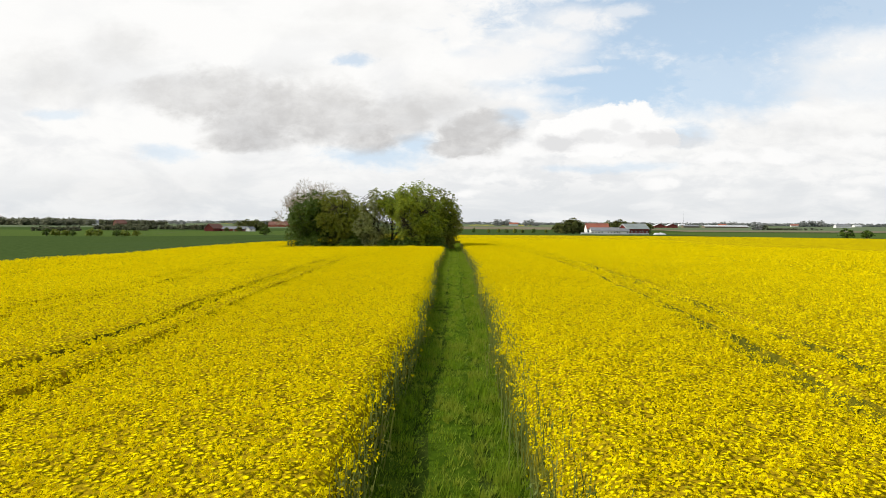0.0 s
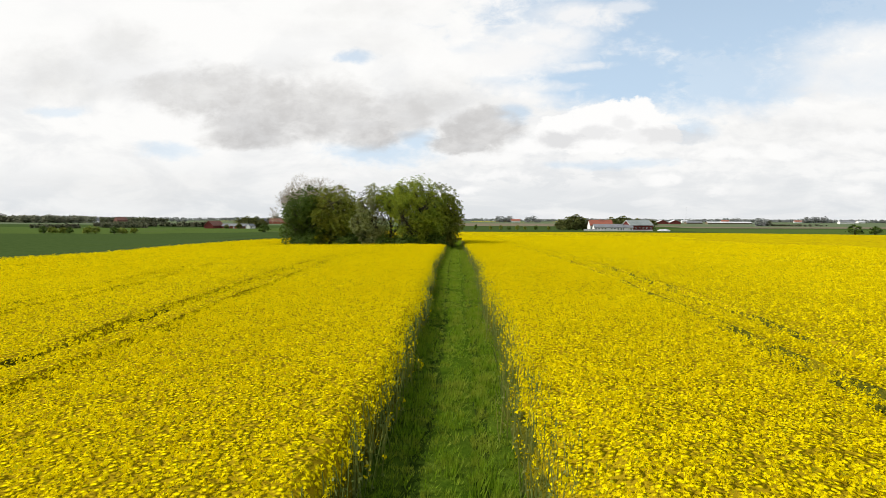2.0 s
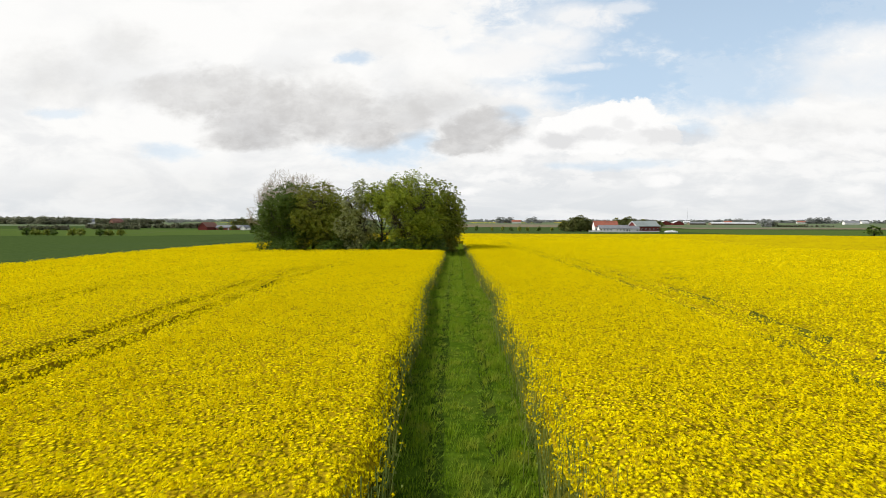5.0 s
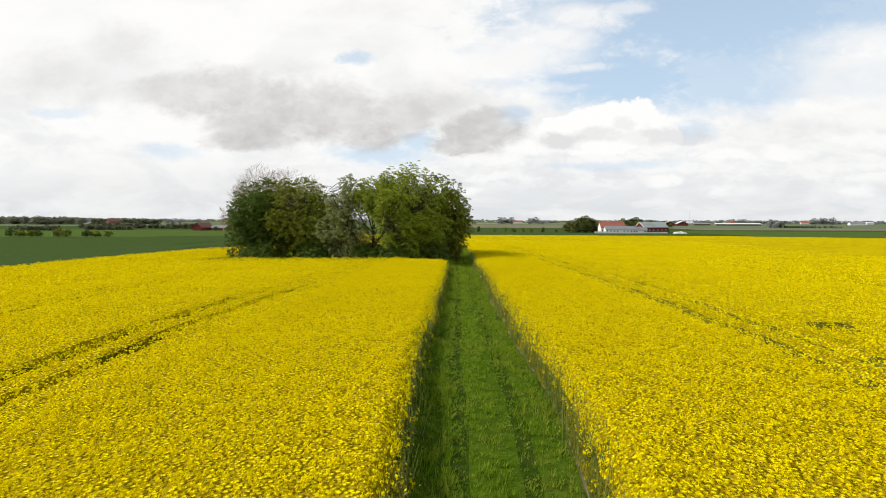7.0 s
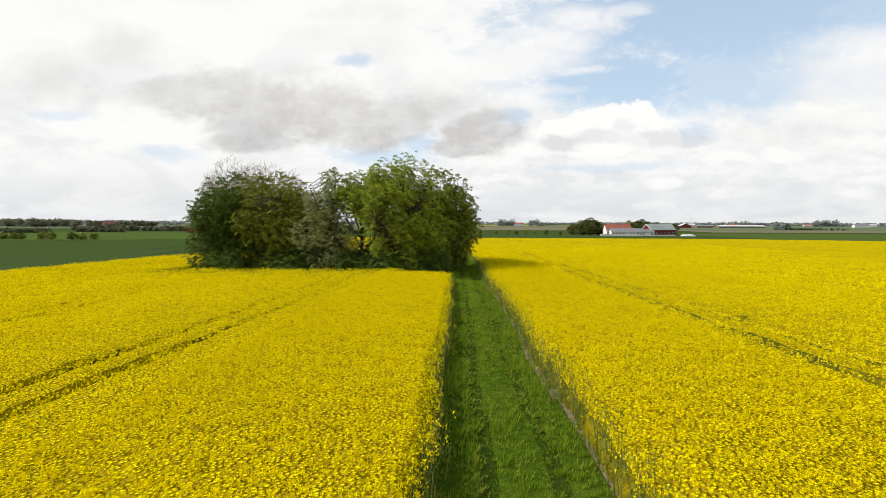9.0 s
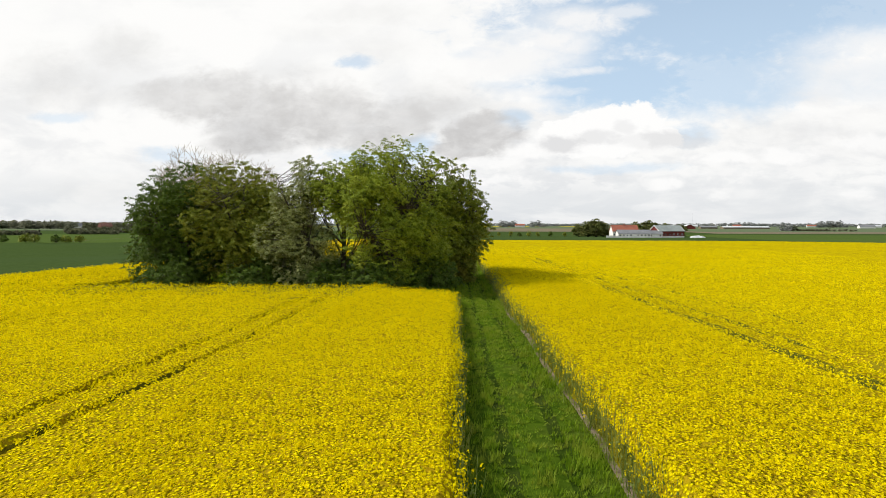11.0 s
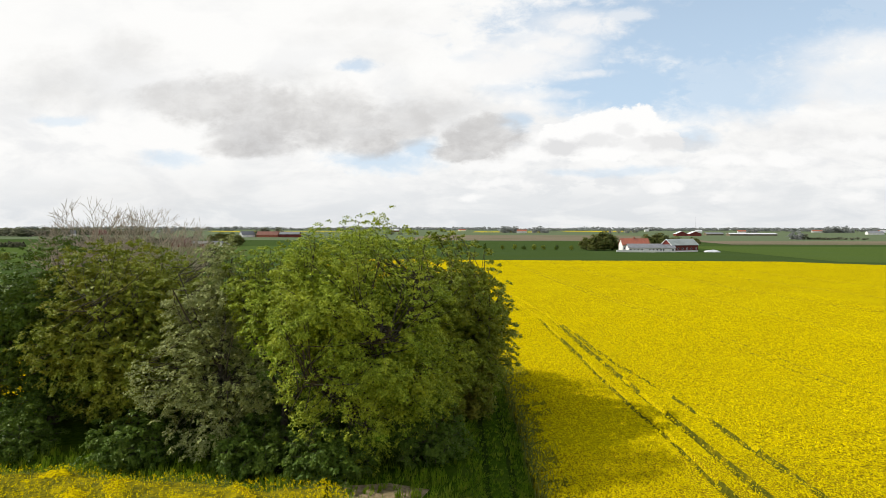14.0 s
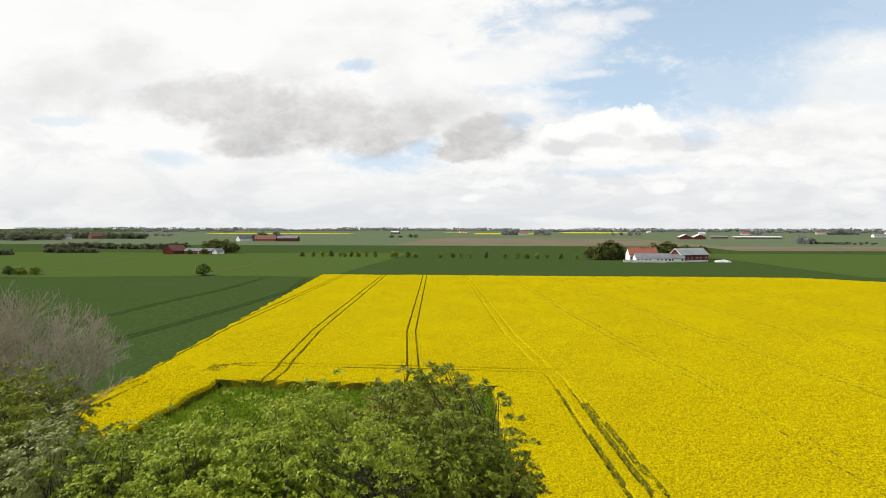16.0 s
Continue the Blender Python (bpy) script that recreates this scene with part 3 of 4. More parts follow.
def join(pieces):
    v, f, base = [], [], 0
    for a, b in pieces:
        v.append(a), f.append(b + base)
        base += len(a)
    return np.concatenate(v), np.concatenate(f)


def stem_strip(region, pts, r, tall=1.1):
    """Upright stems with small leaves along an open edge of the crop."""
    n = len(pts)
    h = r.uniform(0.6, 1.0, n) * tall
    lean = r.normal(0, 0.12, (n, 2))
    ang = r.uniform(0, math.pi, n)
    w = 0.012
    d = np.stack([np.cos(ang), np.sin(ang), np.zeros(n)], -1) * w
    top = pts + np.concatenate([lean, h[:, None]], 1)
    v = np.stack([pts - d, pts + d, top + d * 0.5, top - d * 0.5], 1).reshape(-1, 3)
    out = [(v, np.arange(len(v)).reshape(-1, 4))]
    for k in range(3):
        t = r.uniform(0.1, 0.9, n)[:, None]
        c = pts * (1 - t) + top * t + r.normal(0, 0.06, (n, 3))
        s = r.uniform(0.02, 0.05, n)
        out.append(leaf_quads(c, r.normal(0, 1, (n, 3)) + (0, 0, 0.5), s, s * 0.5, r))
    return join(out)


def rape_field(region, zones, label, edges):
    v, f, idx = canopy(region)
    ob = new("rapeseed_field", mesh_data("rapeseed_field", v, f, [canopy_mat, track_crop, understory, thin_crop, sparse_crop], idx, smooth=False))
    tagged(ob, label, "crop field", "rapeseed fields", "stuff")
    made = [flower_heads(region, *z, seed=20 + i) for i, z in enumerate(zones)]
    if made:
        hv, hf = join(made)
        tagged(child("flower_heads", mesh_data("flower_heads", hv, hf, petals), ob, "bright yellow blossom heads"), kind="stuff")
    r = np.random.default_rng(5)
    rows = []
    for fx, fy, count in edges:
        t = r.random(count)
        x, y = fx(t), fy(t)
        rows.append(np.stack([x + r.normal(0, 0.13, count), y + r.normal(0, 0.13, count), land(x, y)], -1))
    if rows:
        pts = np.concatenate(rows)
        sv, sf = stem_strip(region, pts, r)
        tagged(child("edge_stems", mesh_data("edge_stems", sv, sf, stems), ob, "green leafy stems at the crop's open edge"), kind="stuff")
        top = pts[r.random(len(pts)) < (0.3 if region == "right" else 0.75)] + np.array((0, 0, 1.0))
        top[:, 2] += r.uniform(-0.6, 0.12, len(top))
        pv, pf = petals_at(top + r.normal(0, 0.08, top.shape), 0.034, r, 5, 1.8)
        tagged(child("edge_blossoms", mesh_data("edge_blossoms", pv, pf, petals), ob), kind="stuff")
    return ob


rape_field("left", [((0, 7.5), (12, 124.5), 92, 0.031, 5), ((7, 26), (14, 124.5), 38, 0.047, 3), ((25, 56), (20, 124.5), 10, 0.085, 4)],
           "yellow flowering rapeseed crop beside the grass path", [
    (lambda t: path_left(10 + 107 * t) - 0.12, lambda t: 10 + 107 * t, 3000), (lambda t: -38.5 + 33 * t, lambda t: left_end(-38.5 + 33 * t) - 0.15, 1300),
    (lambda t: -38.5 + 33 * t, lambda t: left_end(-38.5 + 33 * t) - 9.0 * ((t * 977.7) % 1) ** 1.6, 4200)])
rape_field("right", [((0, 7.5), (12, 128), 92, 0.031, 5), ((7, 26), (14, 128), 38, 0.047, 3), ((0, 64), (128, 180), 16, 0.066, 3), ((25, 66), (20, 128), 8, 0.085, 4)],
           "yellow flowering rapeseed crop with wheel tracks", [
    (lambda t: path_right(8 + 150 * t) + 0.12, lambda t: 8 + 150 * t, 2600), (lambda t: path_right(8 + 150 * t) + 0.42, lambda t: 8 + 150 * t, 3400), (lambda t: path_right(8 + 150 * t) + 0.7, lambda t: 8 + 150 * t, 2400),
    (lambda t: path_right(118 + 36 * t) + 0.5 + 1.8 * ((t * 977.7) % 1), lambda t: 118 + 36 * t, 2600)])
rape_field("strip", [((-56, -38), (123, 180), 11, 0.08, 4)], "narrow belt of yellow rapeseed beside the grove", [
    (lambda t: -38.8 + 0 * t, lambda t: 124 + 56 * t, 1100)])
rape_field("back", [((-64, 60), (180, 240), 7, 0.06, 4)], "large yellow rapeseed field behind the grove", [
    (lambda t: -38.5 + 34 * t, lambda t: 179.9 + 0 * t, 1000)])


# ---- grass path and clearing ----
def grass_path():
    """Mown grass between the crops, with two worn wheel ruts, and the grass round the grove."""
    ys = np.arange(-14, 181.01, 1.0)
    fr = np.array([0, 0.1, 0.2, 0.29, 0.33, 0.37, 0.41, 0.5, 0.6, 0.635, 0.67, 0.71, 0.8, 0.9, 1.0])
    F, Y = np.meshgrid(fr, ys)
    a, b = path_left(Y) - 0.6, path_right(Y) + 0.6
    X = a + (b - a) * F
    rut = np.maximum(np.exp(-((F - 0.35) / 0.03) ** 2), np.exp(-((F - 0.645) / 0.03) ** 2))
    Z = land(X, Y) + 0.03 - 0.04 * rut + 0.02 * wave(X * 2, Y * 2)
    v = np.stack([X, Y, Z], -1).reshape(-1, 3)
    n = len(fr)
    q = (np.arange(len(ys) - 1)[:, None] * n + np.arange(n - 1)).ravel()
    f = np.stack([q, q + 1, q + 1 + n, q + n], -1)
    ruts = np.isin(q % n, (4, 5, 9, 10)).astype(int)
    ob = new("grass_path", mesh_data("grass_path", v, f, [turf, rut_mat], ruts, True))
    tagged(ob, "mown green grass track with two worn wheel ruts", "path", kind="structure")
    xs, ys = np.linspace(-39.2, -2.2, 40), np.linspace(115.5, 180.6, 60)
    X, Y = np.meshgrid(xs, ys)
    X = np.minimum(X, path_left(Y) - 0.55)
    Z = land(X, Y) + 0.02 + 0.05 * wave(X * 0.6, Y * 0.6, 2.0)
    v = np.stack([X, Y, Z], -1).reshape(-1, 3)
    q = (np.arange(59)[:, None] * 40 + np.arange(39)).ravel()
    ob2 = new("grass_clearing", mesh_data("grass_clearing", v, np.stack([q, q + 1, q + 41, q + 40], -1), turf, None, True))
    tagged(ob2, "rough green grass under and round the grove", "grass", kind="structure")
    r = np.random.default_rng(3)
    sets = []
    for y0, y1, per, tall, wid, k in ((12, 70, 42, 0.18, 0.011, 10), (70, 126, 30, 0.20, 0.014, 10), (126, 179.4, 10, 0.30, 0.028, 8)):
        n = int(3.6 * (y1 - y0) * per)
        y = r.uniform(y0, y1, n)
        fr = r.uniform(-0.02, 1.02, n)
        x = path_left(y) + fr * (path_right(y) - path_left(y))
        sets.append((x, y, tall * path_growth(fr, x, y), np.full(n, wid), np.full(n, k)))
    for x0, x1, y0, y1, per, tall in ((-40.5, -5, 118, 128, 5, 0.5), (-38.2, -4, 150, 179.4, 7, 0.5), (-38.5, -35.5, 123, 179, 7, 0.6)):
        n = int((x1 - x0) * (y1 - y0) * per)
        x, y = r.uniform(x0, x1, n), r.uniform(y0, y1, n)
        ok = (y > left_end(x) - 0.2) & (x < path_left(y))
        n = int(ok.sum())
        sets.append((x[ok], y[ok], tall * (0.8 + 0.5 * wave(x[ok], y[ok], 6.0)), np.full(n, 0.03), np.full(n, 12)))
    x, y, h, wd, k = (np.concatenate(q) for q in zip(*sets))
    x, y, h, wd = (np.repeat(q, k) for q in (x, y, h, wd))
    n = len(x)
    ang = r.uniform(0, 2 * math.pi, n)
    out = np.abs(r.normal(0, 1, n)) * (0.05 + 0.22 * h)
    h = h * r.uniform(0.5, 1.25, n)
    ax, ay = np.cos(ang), np.sin(ang)
    x, y = x + ax * out * 0.55, y + ay * out * 0.55
    tipx, tipy = x + ax * out * 0.8 + 0.12 * h, y + ay * out * 0.8
    z0 = land(x, y)
    v = np.stack([np.stack([x + ay * wd, y - ax * wd, z0], -1), np.stack([x - ay * wd, y + ax * wd, z0], -1), np.stack([tipx, tipy, z0 + h], -1)], 1).reshape(-1, 3)
    g = new("grass", mesh_data("grass", v, np.arange(3 * n).reshape(-1, 3), blades))
    tagged(g, "tufted green grass growing on the track and clearing", "grass", kind="stuff")


def path_growth(fr, x, y):
    worn = np.maximum(0.8 * np.exp(-((fr - 0.33) / 0.05) ** 2), np.exp(-((fr - 0.655) / 0.045) ** 2))
    return np.clip((0.75 + 0.8 * wave(x * 2.6, y * 1.7, 1.0) + 0.3 * wave(x * 7, y * 5, 2.0) + 0.7 * np.abs(fr - 0.5)) * (1 - 0.85 * worn), 0.15, 2)


grass_path()
edge_y = [52 + 3 * i for i in range(22)]
ribbon("soil_patch", [(-13.6, 122.7), (-12.4, 123.3), (-11.0, 123.2), (-9.4, 123.6), (-7.4, 123.0)], 2.3, pale_soil, "bare dry soil patch at the corner of the crop", 0.07)
ribbon("soil_strip", [(path_right(y) + 0.12, y) for y in edge_y], 0.22, soil, "bare dry soil strip along the crop's edge", 0.075)

ribbon("soil_strip", [(path_right(y) + 0.02, y) for y in range(76, 116, 3)], 0.3, soil, "bare dry soil strip along the crop's edge", 0.10)


# ---- trees ----
def tube(pts, radii, sides=6):
    pts, out = np.asarray(pts, float), []
    tang = np.gradient(pts, axis=0)
    tang /= np.linalg.norm(tang, axis=1, keepdims=True) + 1e-9
    ref = np.array((0.31, 0.95, 0.05))
    u = np.cross(tang, ref)
    u /= np.linalg.norm(u, axis=1, keepdims=True) + 1e-9
    v = np.cross(tang, u)
    a = np.linspace(0, 2 * math.pi, sides, endpoint=False)
    ring = np.cos(a)[None, :, None] * u[:, None] + np.sin(a)[None, :, None] * v[:, None]
    verts = (pts[:, None] + ring * np.asarray(radii)[:, None, None]).reshape(-1, 3)
    i = np.arange(sides)
    f = [np.stack([k * sides + i, k * sides + (i + 1) % sides, (k + 1) * sides + (i + 1) % sides, (k + 1) * sides + i], -1) for k in range(len(pts) - 1)]
    return verts, np.concatenate(f)


def limb(a, b, r0, r1, r, bend=0.12, sides=5, n=5):
    a, b = np.asarray(a, float), np.asarray(b, float)
    t = np.linspace(0, 1, n)[:, None]
    length = np.linalg.norm(b - a)
    off = r.normal(0, bend * length, 3) * np.array((1, 1, 0.5)) + np.array((0, 0, -0.08 * length))
    return tube(a + (b - a) * t + off * (4 * t * (1 - t)) * 0.6, np.linspace(r0, r1, n), sides)


def crown_of(lobes, count, size, r, clump=0.34, per=24, inner=0.6, up=0.9, floor=0.25):
    """Leaves in clumps over the lobes (x, y, z, radius, half height) of a crown."""
    lobes = np.asarray(lobes, float)
    area = lobes[:, 3] ** 2 * 0.5 + lobes[:, 3] * lobes[:, 4]
    pick = r.choice(len(lobes), max(1, count // per), p=area / area.sum())
    d = r.normal(0, 1, (len(pick), 3))
    d /= np.linalg.norm(d, axis=1, keepdims=True)
    rad = inner + (1.08 - inner) * r.random(len(pick)) ** 0.45
    rad *= 1 + 0.10 * np.sin(5 * d[:, 0] + 3 * d[:, 2] + pick) + 0.08 * np.sin(9 * d[:, 1] - 4 * d[:, 2])
    L = lobes[pick]
    c = L[:, :3] + d * rad[:, None] * np.stack([L[:, 3], L[:, 3], L[:, 4]], -1)
    tips = c.copy()
    face = d * 0.55 + r.normal(0, 0.42, c.shape) + np.array((0, 0, up))
    face /= np.linalg.norm(face, axis=1, keepdims=True)
    sp = clump * r.uniform(0.6, 1.45, len(pick))
    c, face, sp = np.repeat(c, per, axis=0), np.repeat(face, per, axis=0), np.repeat(sp, per)
    off = r.normal(0, 1, c.shape)
    off -= face * (0.78 * (off * face).sum(1))[:, None]
    c = c + off * sp[:, None]
    c[:, 2] -= 0.25 * (off[:, :2] ** 2).sum(1) * sp
    ok = c[:, 2] > floor
    c, face = c[ok], face[ok]
    s = size * r.uniform(0.7, 1.3, len(c))
    return leaf_quads(c, face + r.normal(0, 0.38, c.shape), s, s * 0.62, r), tips


def slim_leaves(c, nrm, way, a, r):
    """Pointed leaves lying along the given way."""
    t = way + r.normal(0, 0.45, c.shape)
    t /= np.linalg.norm(t, axis=1, keepdims=True) + 1e-9
    u = np.cross(nrm, t)
    u /= np.linalg.norm(u, axis=1, keepdims=True) + 1e-9
    a = a[:, None]
    v = np.stack([c + t * a * 1.15, c - t * a * 0.5 + u * a * 0.6, c - t * a * 0.5 - u * a * 0.6], 1).reshape(-1, 3)
    return v, np.arange(len(v)).reshape(-1, 3)


def unit(v):
    return v / (np.linalg.norm(v, axis=1, keepdims=True) + 1e-9)


def airy(c, seed):
    """Uneven density of foliage, about -1 to 1, in lumps of a metre or two."""
    x, y, z = c.T
    return (np.sin(1.9 * x + 1.3 * np.sin(1.1 * z + seed) + seed) + np.sin(2.3 * y - 1.2 * np.sin(1.4 * x) + 2 * seed) + np.sin(2.1 * z + 1.5 * np.sin(1.3 * y + seed))
            + 0.8 * np.sin(4.3 * x + 3.9 * z + seed) + 0.8 * np.sin(4.1 * y - 3.7 * z)) / 3.2


def bough_crown(lobes, sprays, per, size, r, reach=0.8, hollow=0.15, droop=0.6, square=2.3, open_=-0.25):
    """A crown of small drooping sprays of leaves over the lobes, in uneven lumps with gaps that let the light through."""
    lobes = np.asarray(lobes, float)
    half = lobes[:, [3, 3, 4]]
    area = lobes[:, 3] ** 2 * 0.6 + lobes[:, 3] * lobes[:, 4]
    pick = r.choice(len(lobes), sprays * 4, p=area / area.sum())
    d = unit(r.normal(0, 1, (len(pick), 3)))
    full = d / ((np.abs(d) ** square).sum(1) ** (1 / square))[:, None]
    rad = 1.0 - 0.36 * r.random((len(pick), 1)) ** 1.6
    tips = lobes[pick, :3] + full * rad * half[pick] + r.normal(0, 0.18, (len(pick), 3))
    depth = (((tips[:, None] - lobes[None, :, :3]) / half[None]) ** 2).sum(2).min(1)
    lump = airy(tips, float(lobes[0, 4]))
    tips = tips + full * (0.32 * np.clip(lump, -0.8, 0.8))[:, None]
    lump = lump + r.normal(0, 0.22, len(tips))
    ok = np.flatnonzero((depth > 0.28) & (tips[:, 2] > 0.35) & (lump > open_))[:sprays]
    d, tips = d[ok], tips[ok]
    m = len(tips)
    zed = np.array((0.0, 0.0, 1.0))
    out = unit(np.concatenate([d[:, :2] + r.normal(0, 0.55, (m, 2)), np.zeros((m, 1))], 1))
    rise = np.clip(d[:, 2:], -0.2, 1) * 0.7 + r.normal(0.1, 0.25, (m, 1))
    way = unit(out + zed * rise)
    long = reach * r.uniform(0.45, 1.25, (m, 1))
    side = unit(np.cross(way, zed) + 1e-6)
    j = np.repeat(np.arange(m), per)
    n = len(j)
    a, t = r.random((n, 1)) ** 0.8, r.uniform(-1, 1, (n, 1))
    c = tips[j] + way[j] * long[j] * (a - 0.45) + side[j] * t * long[j] * 0.42 * (1.1 - 0.6 * a) - zed * droop * long[j] * (a * a + 0.3 * t * t) * 0.7 + r.normal(0, size * 0.5, (n, 3))
    lie = unit(way[j] * 0.8 + side[j] * t * 0.8 - zed * (0.2 + 0.5 * a) + r.normal(0, 0.3, (n, 3)))
    nrm = unit(zed * 0.9 + d[j] * 0.45 + lie * 0.25 + r.normal(0, 0.42, (n, 3)))
    keep = c[:, 2] > 0.12
    outer = slim_leaves(c[keep], nrm[keep], lie[keep], size * r.uniform(0.7, 1.3, int(keep.sum())), r)
    m2 = int(n * hollow)
    k = r.choice(len(lobes), m2, p=area / area.sum())
    c = lobes[k, :3] + np.clip(r.normal(0, 0.34, (m2, 3)), -0.66, 0.66) * half[k] - zed * 0.12 * half[k]
    c = c[(c[:, 2] > 0.3) & (airy(c, 2.0) > -0.2)]
    inner = leaf_tris(c, r.normal(0, 1, c.shape) + zed, np.full(len(c), size * 1.7), r)
    spines = np.stack([tips + way * long * (q - 0.45) - zed * droop * long * q * q * 0.7 for q in (-0.5, 0.0, 0.45, 0.8)], 1)
    return join([outer, inner]), spines


def tree(x, y, lobes, mat, label, leaves=14000, size=0.15, trunk=0.28, seed=1, bark_mat=None, twigs=70, reach=0.8, name="tree", group="grove trees", hollow=0.15, droop=0.6, square=2.4, open_=-0.25):
    r = np.random.default_rng(seed)
    bark_mat = bark_mat or bark
    root = tagged(new(name), label, "tree" if name == "tree" else "shrub", group)
    root.location = (x, y, float(land(x, y)))
    per = 34
    (v, f), spines = bough_crown(lobes, max(40, int(leaves * 1.6 / per)), per, size, r, reach, hollow, droop, square, open_)
    child("crown", mesh_data("crown", v, f, mat), root)
    top = max(l[2] + 0.45 * l[4] for l in lobes)
    lead = np.array([(0, 0, -0.1), (0.05, 0.1, top * 0.2), (r.normal(0, 0.2), r.normal(0, 0.2), top * 0.5), (r.normal(0, 0.3), r.normal(0, 0.3), top)])
    child("trunk", mesh_data("trunk", *tube(lead, (trunk * 1.35, trunk, trunk * 0.75, trunk * 0.2), 9), bark_mat, None, True), root)
    # main limbs fan up and out from the trunk, boughs from the limbs, twigs from the boughs
    ends, limbs = [], max(5, min(12, twigs // 14)) if name == "tree" else 3
    wide = max(math.hypot(l[0], l[1]) + l[3] for l in lobes)
    for k in range(limbs):
        a = 2 * math.pi * (k + r.uniform(-0.3, 0.3)) / limbs * 1.618
        h = r.uniform(0.18, 0.5)
        start = lead[1] + (lead[2] - lead[1]) * min(1.0, max(0.0, (h - 0.2) / 0.3))
        z1 = top * min(0.95, h + r.uniform(0.25, 0.5))
        end = np.array((math.cos(a) * wide * 0.62, math.sin(a) * wide * 0.62, z1))
        child("limb", mesh_data("limb", *limb(start, end, trunk * 0.5, trunk * 0.15, r, 0.07), bark_mat, None, True), root)
        ends += [start * (1 - q) + end * q for q in (0.45, 0.7, 0.9, 1.0)]
    ends += [lead[2] * (1 - q) + lead[3] * q for q in (0.2, 0.5)]
    ends = np.array(ends)
    arms = []
    for sp in spines[:twigs * 2]:
        rank = np.argsort(((ends - sp[0]) ** 2).sum(1) + 3.0 * np.maximum(0, ends[:, 2] - sp[0][2]) ** 2)
        near = ends[rank[int(r.integers(0, 4))]] + r.normal(0, 0.25, 3)
        arms.append(limb(near, sp[1], trunk * 0.13, 0.016, r, 0.09, 4, 5))
        arms.append(tube(sp[1:], (0.018, 0.013, 0.006), 3))
    arms = [(v, f[:, :4]) for v, f in arms]
    tagged(child("twig_mass", mesh_data("twig_mass", *join(arms), bark_mat, None, True), root), kind="stuff")
    return root


def bare_tree(x, y, height, seed, label, spread=0.5):
    r = np.random.default_rng(seed)
    root = tagged(new("bare_tree"), label, "tree", "grove trees")
    root.location = (x, y, float(land(x, y)))
    tubes = []

    def grow(a, way, length, rad, level):
        b = a + way * length
        over = math.hypot(b[0] / (height * 0.38), b[1] / (height * 0.38)) ** 2 + max(0.0, (b[2] - height * 0.55) / (height * 0.45)) ** 2
        if over > 1.0:
            b = a + way * length * max(0.2, 1.0 / over) * r.uniform(0.7, 1.0)
        tubes.append(limb(a, b, max(rad, 0.018), max(rad * 0.6, 0.011), r, 0.09, 6 if level < 2 else 3, 4 if level < 3 else 3 if level < 5 else 2))
        if level >= 6 or (level > 4 and over > 1.8):
            return
        for _ in range(3 if level < 5 else 2):
            w2 = way + r.normal(0, spread, 3) * np.array((1, 1, 0.7)) + np.array((0, 0, 0.10))
            w2 /= np.linalg.norm(w2)
            grow(a + (b - a) * r.uniform(0.55, 1.0), w2, length * r.uniform(0.62, 0.80), rad * 0.58, level + 1)

    for k in range(5):
        w0 = np.array((0.30 * (k - 2) / 2 + r.normal(0, 0.06), r.normal(0, 0.2), 1.0))
        grow(np.array((0.25 * (k - 2), r.normal(0, 0.4), -0.1)), w0 / np.linalg.norm(w0), height * 0.34 * r.uniform(0.85, 1.1), 0.17, 0)
    child("trunk", mesh_data("trunk", *join(tubes[:1]), grey_bark, None, True), root)
    for t in tubes[1:4]:
        child("limb", mesh_data("limb", *t, grey_bark, None, True), root)
    tagged(child("twig_mass", mesh_data("twig_mass", *join(tubes[4:]), grey_bark, None, True), root), kind="stuff")
    return root


def dome(h, rad, seed, low=1.5, n=9, tight=0.55):
    """Lobes of a rounded crown of the given height and radius: one broad body and smaller bulges round it."""
    r = np.random.default_rng(seed)
    mid = (h + low) / 2
    out = [(0, 0, mid, rad * 0.88, (h - low) / 2)]
    for k in range(n // 2):
        a = 2 * math.pi * (k + r.uniform(-0.3, 0.3)) / (n // 2)
        z = low + (h - low) * r.uniform(0.25, 0.72)
        q = rad * r.uniform(0.40, 0.55)
        d = rad * 1.02 - q * 0.9
        out.append((d * math.cos(a), d * math.sin(a), z, q, q * r.uniform(0.8, 1.1)))
    return out


dark_leaf = leafy("dark_maple_leaves", (0.055, 0.105, 0.012), (0.115, 0.175, 0.022), (0.11, 0.16, 0.022), 0.18)
olive_leaf = leafy("olive_leaves", (0.14, 0.178, 0.017), (0.26, 0.295, 0.032), (0.26, 0.255, 0.03), 0.18)
silver_leaf = leafy("silver_leaves", (0.15, 0.18, 0.045), (0.46, 0.485, 0.20), (0.25, 0.28, 0.075), 0.2)
bright_leaf = leafy("fresh_leaves", (0.105, 0.165, 0.013), (0.375, 0.455, 0.042), (0.34, 0.38, 0.03), 0.18)
mid_leaf = leafy("green_leaves", (0.115, 0.16, 0.016), (0.25, 0.295, 0.034), (0.25, 0.265, 0.03), 0.18)
back_leaf = leafy("brownish_leaves", (0.14, 0.165, 0.018), (0.25, 0.26, 0.03), (0.25, 0.23, 0.032), 0.18)

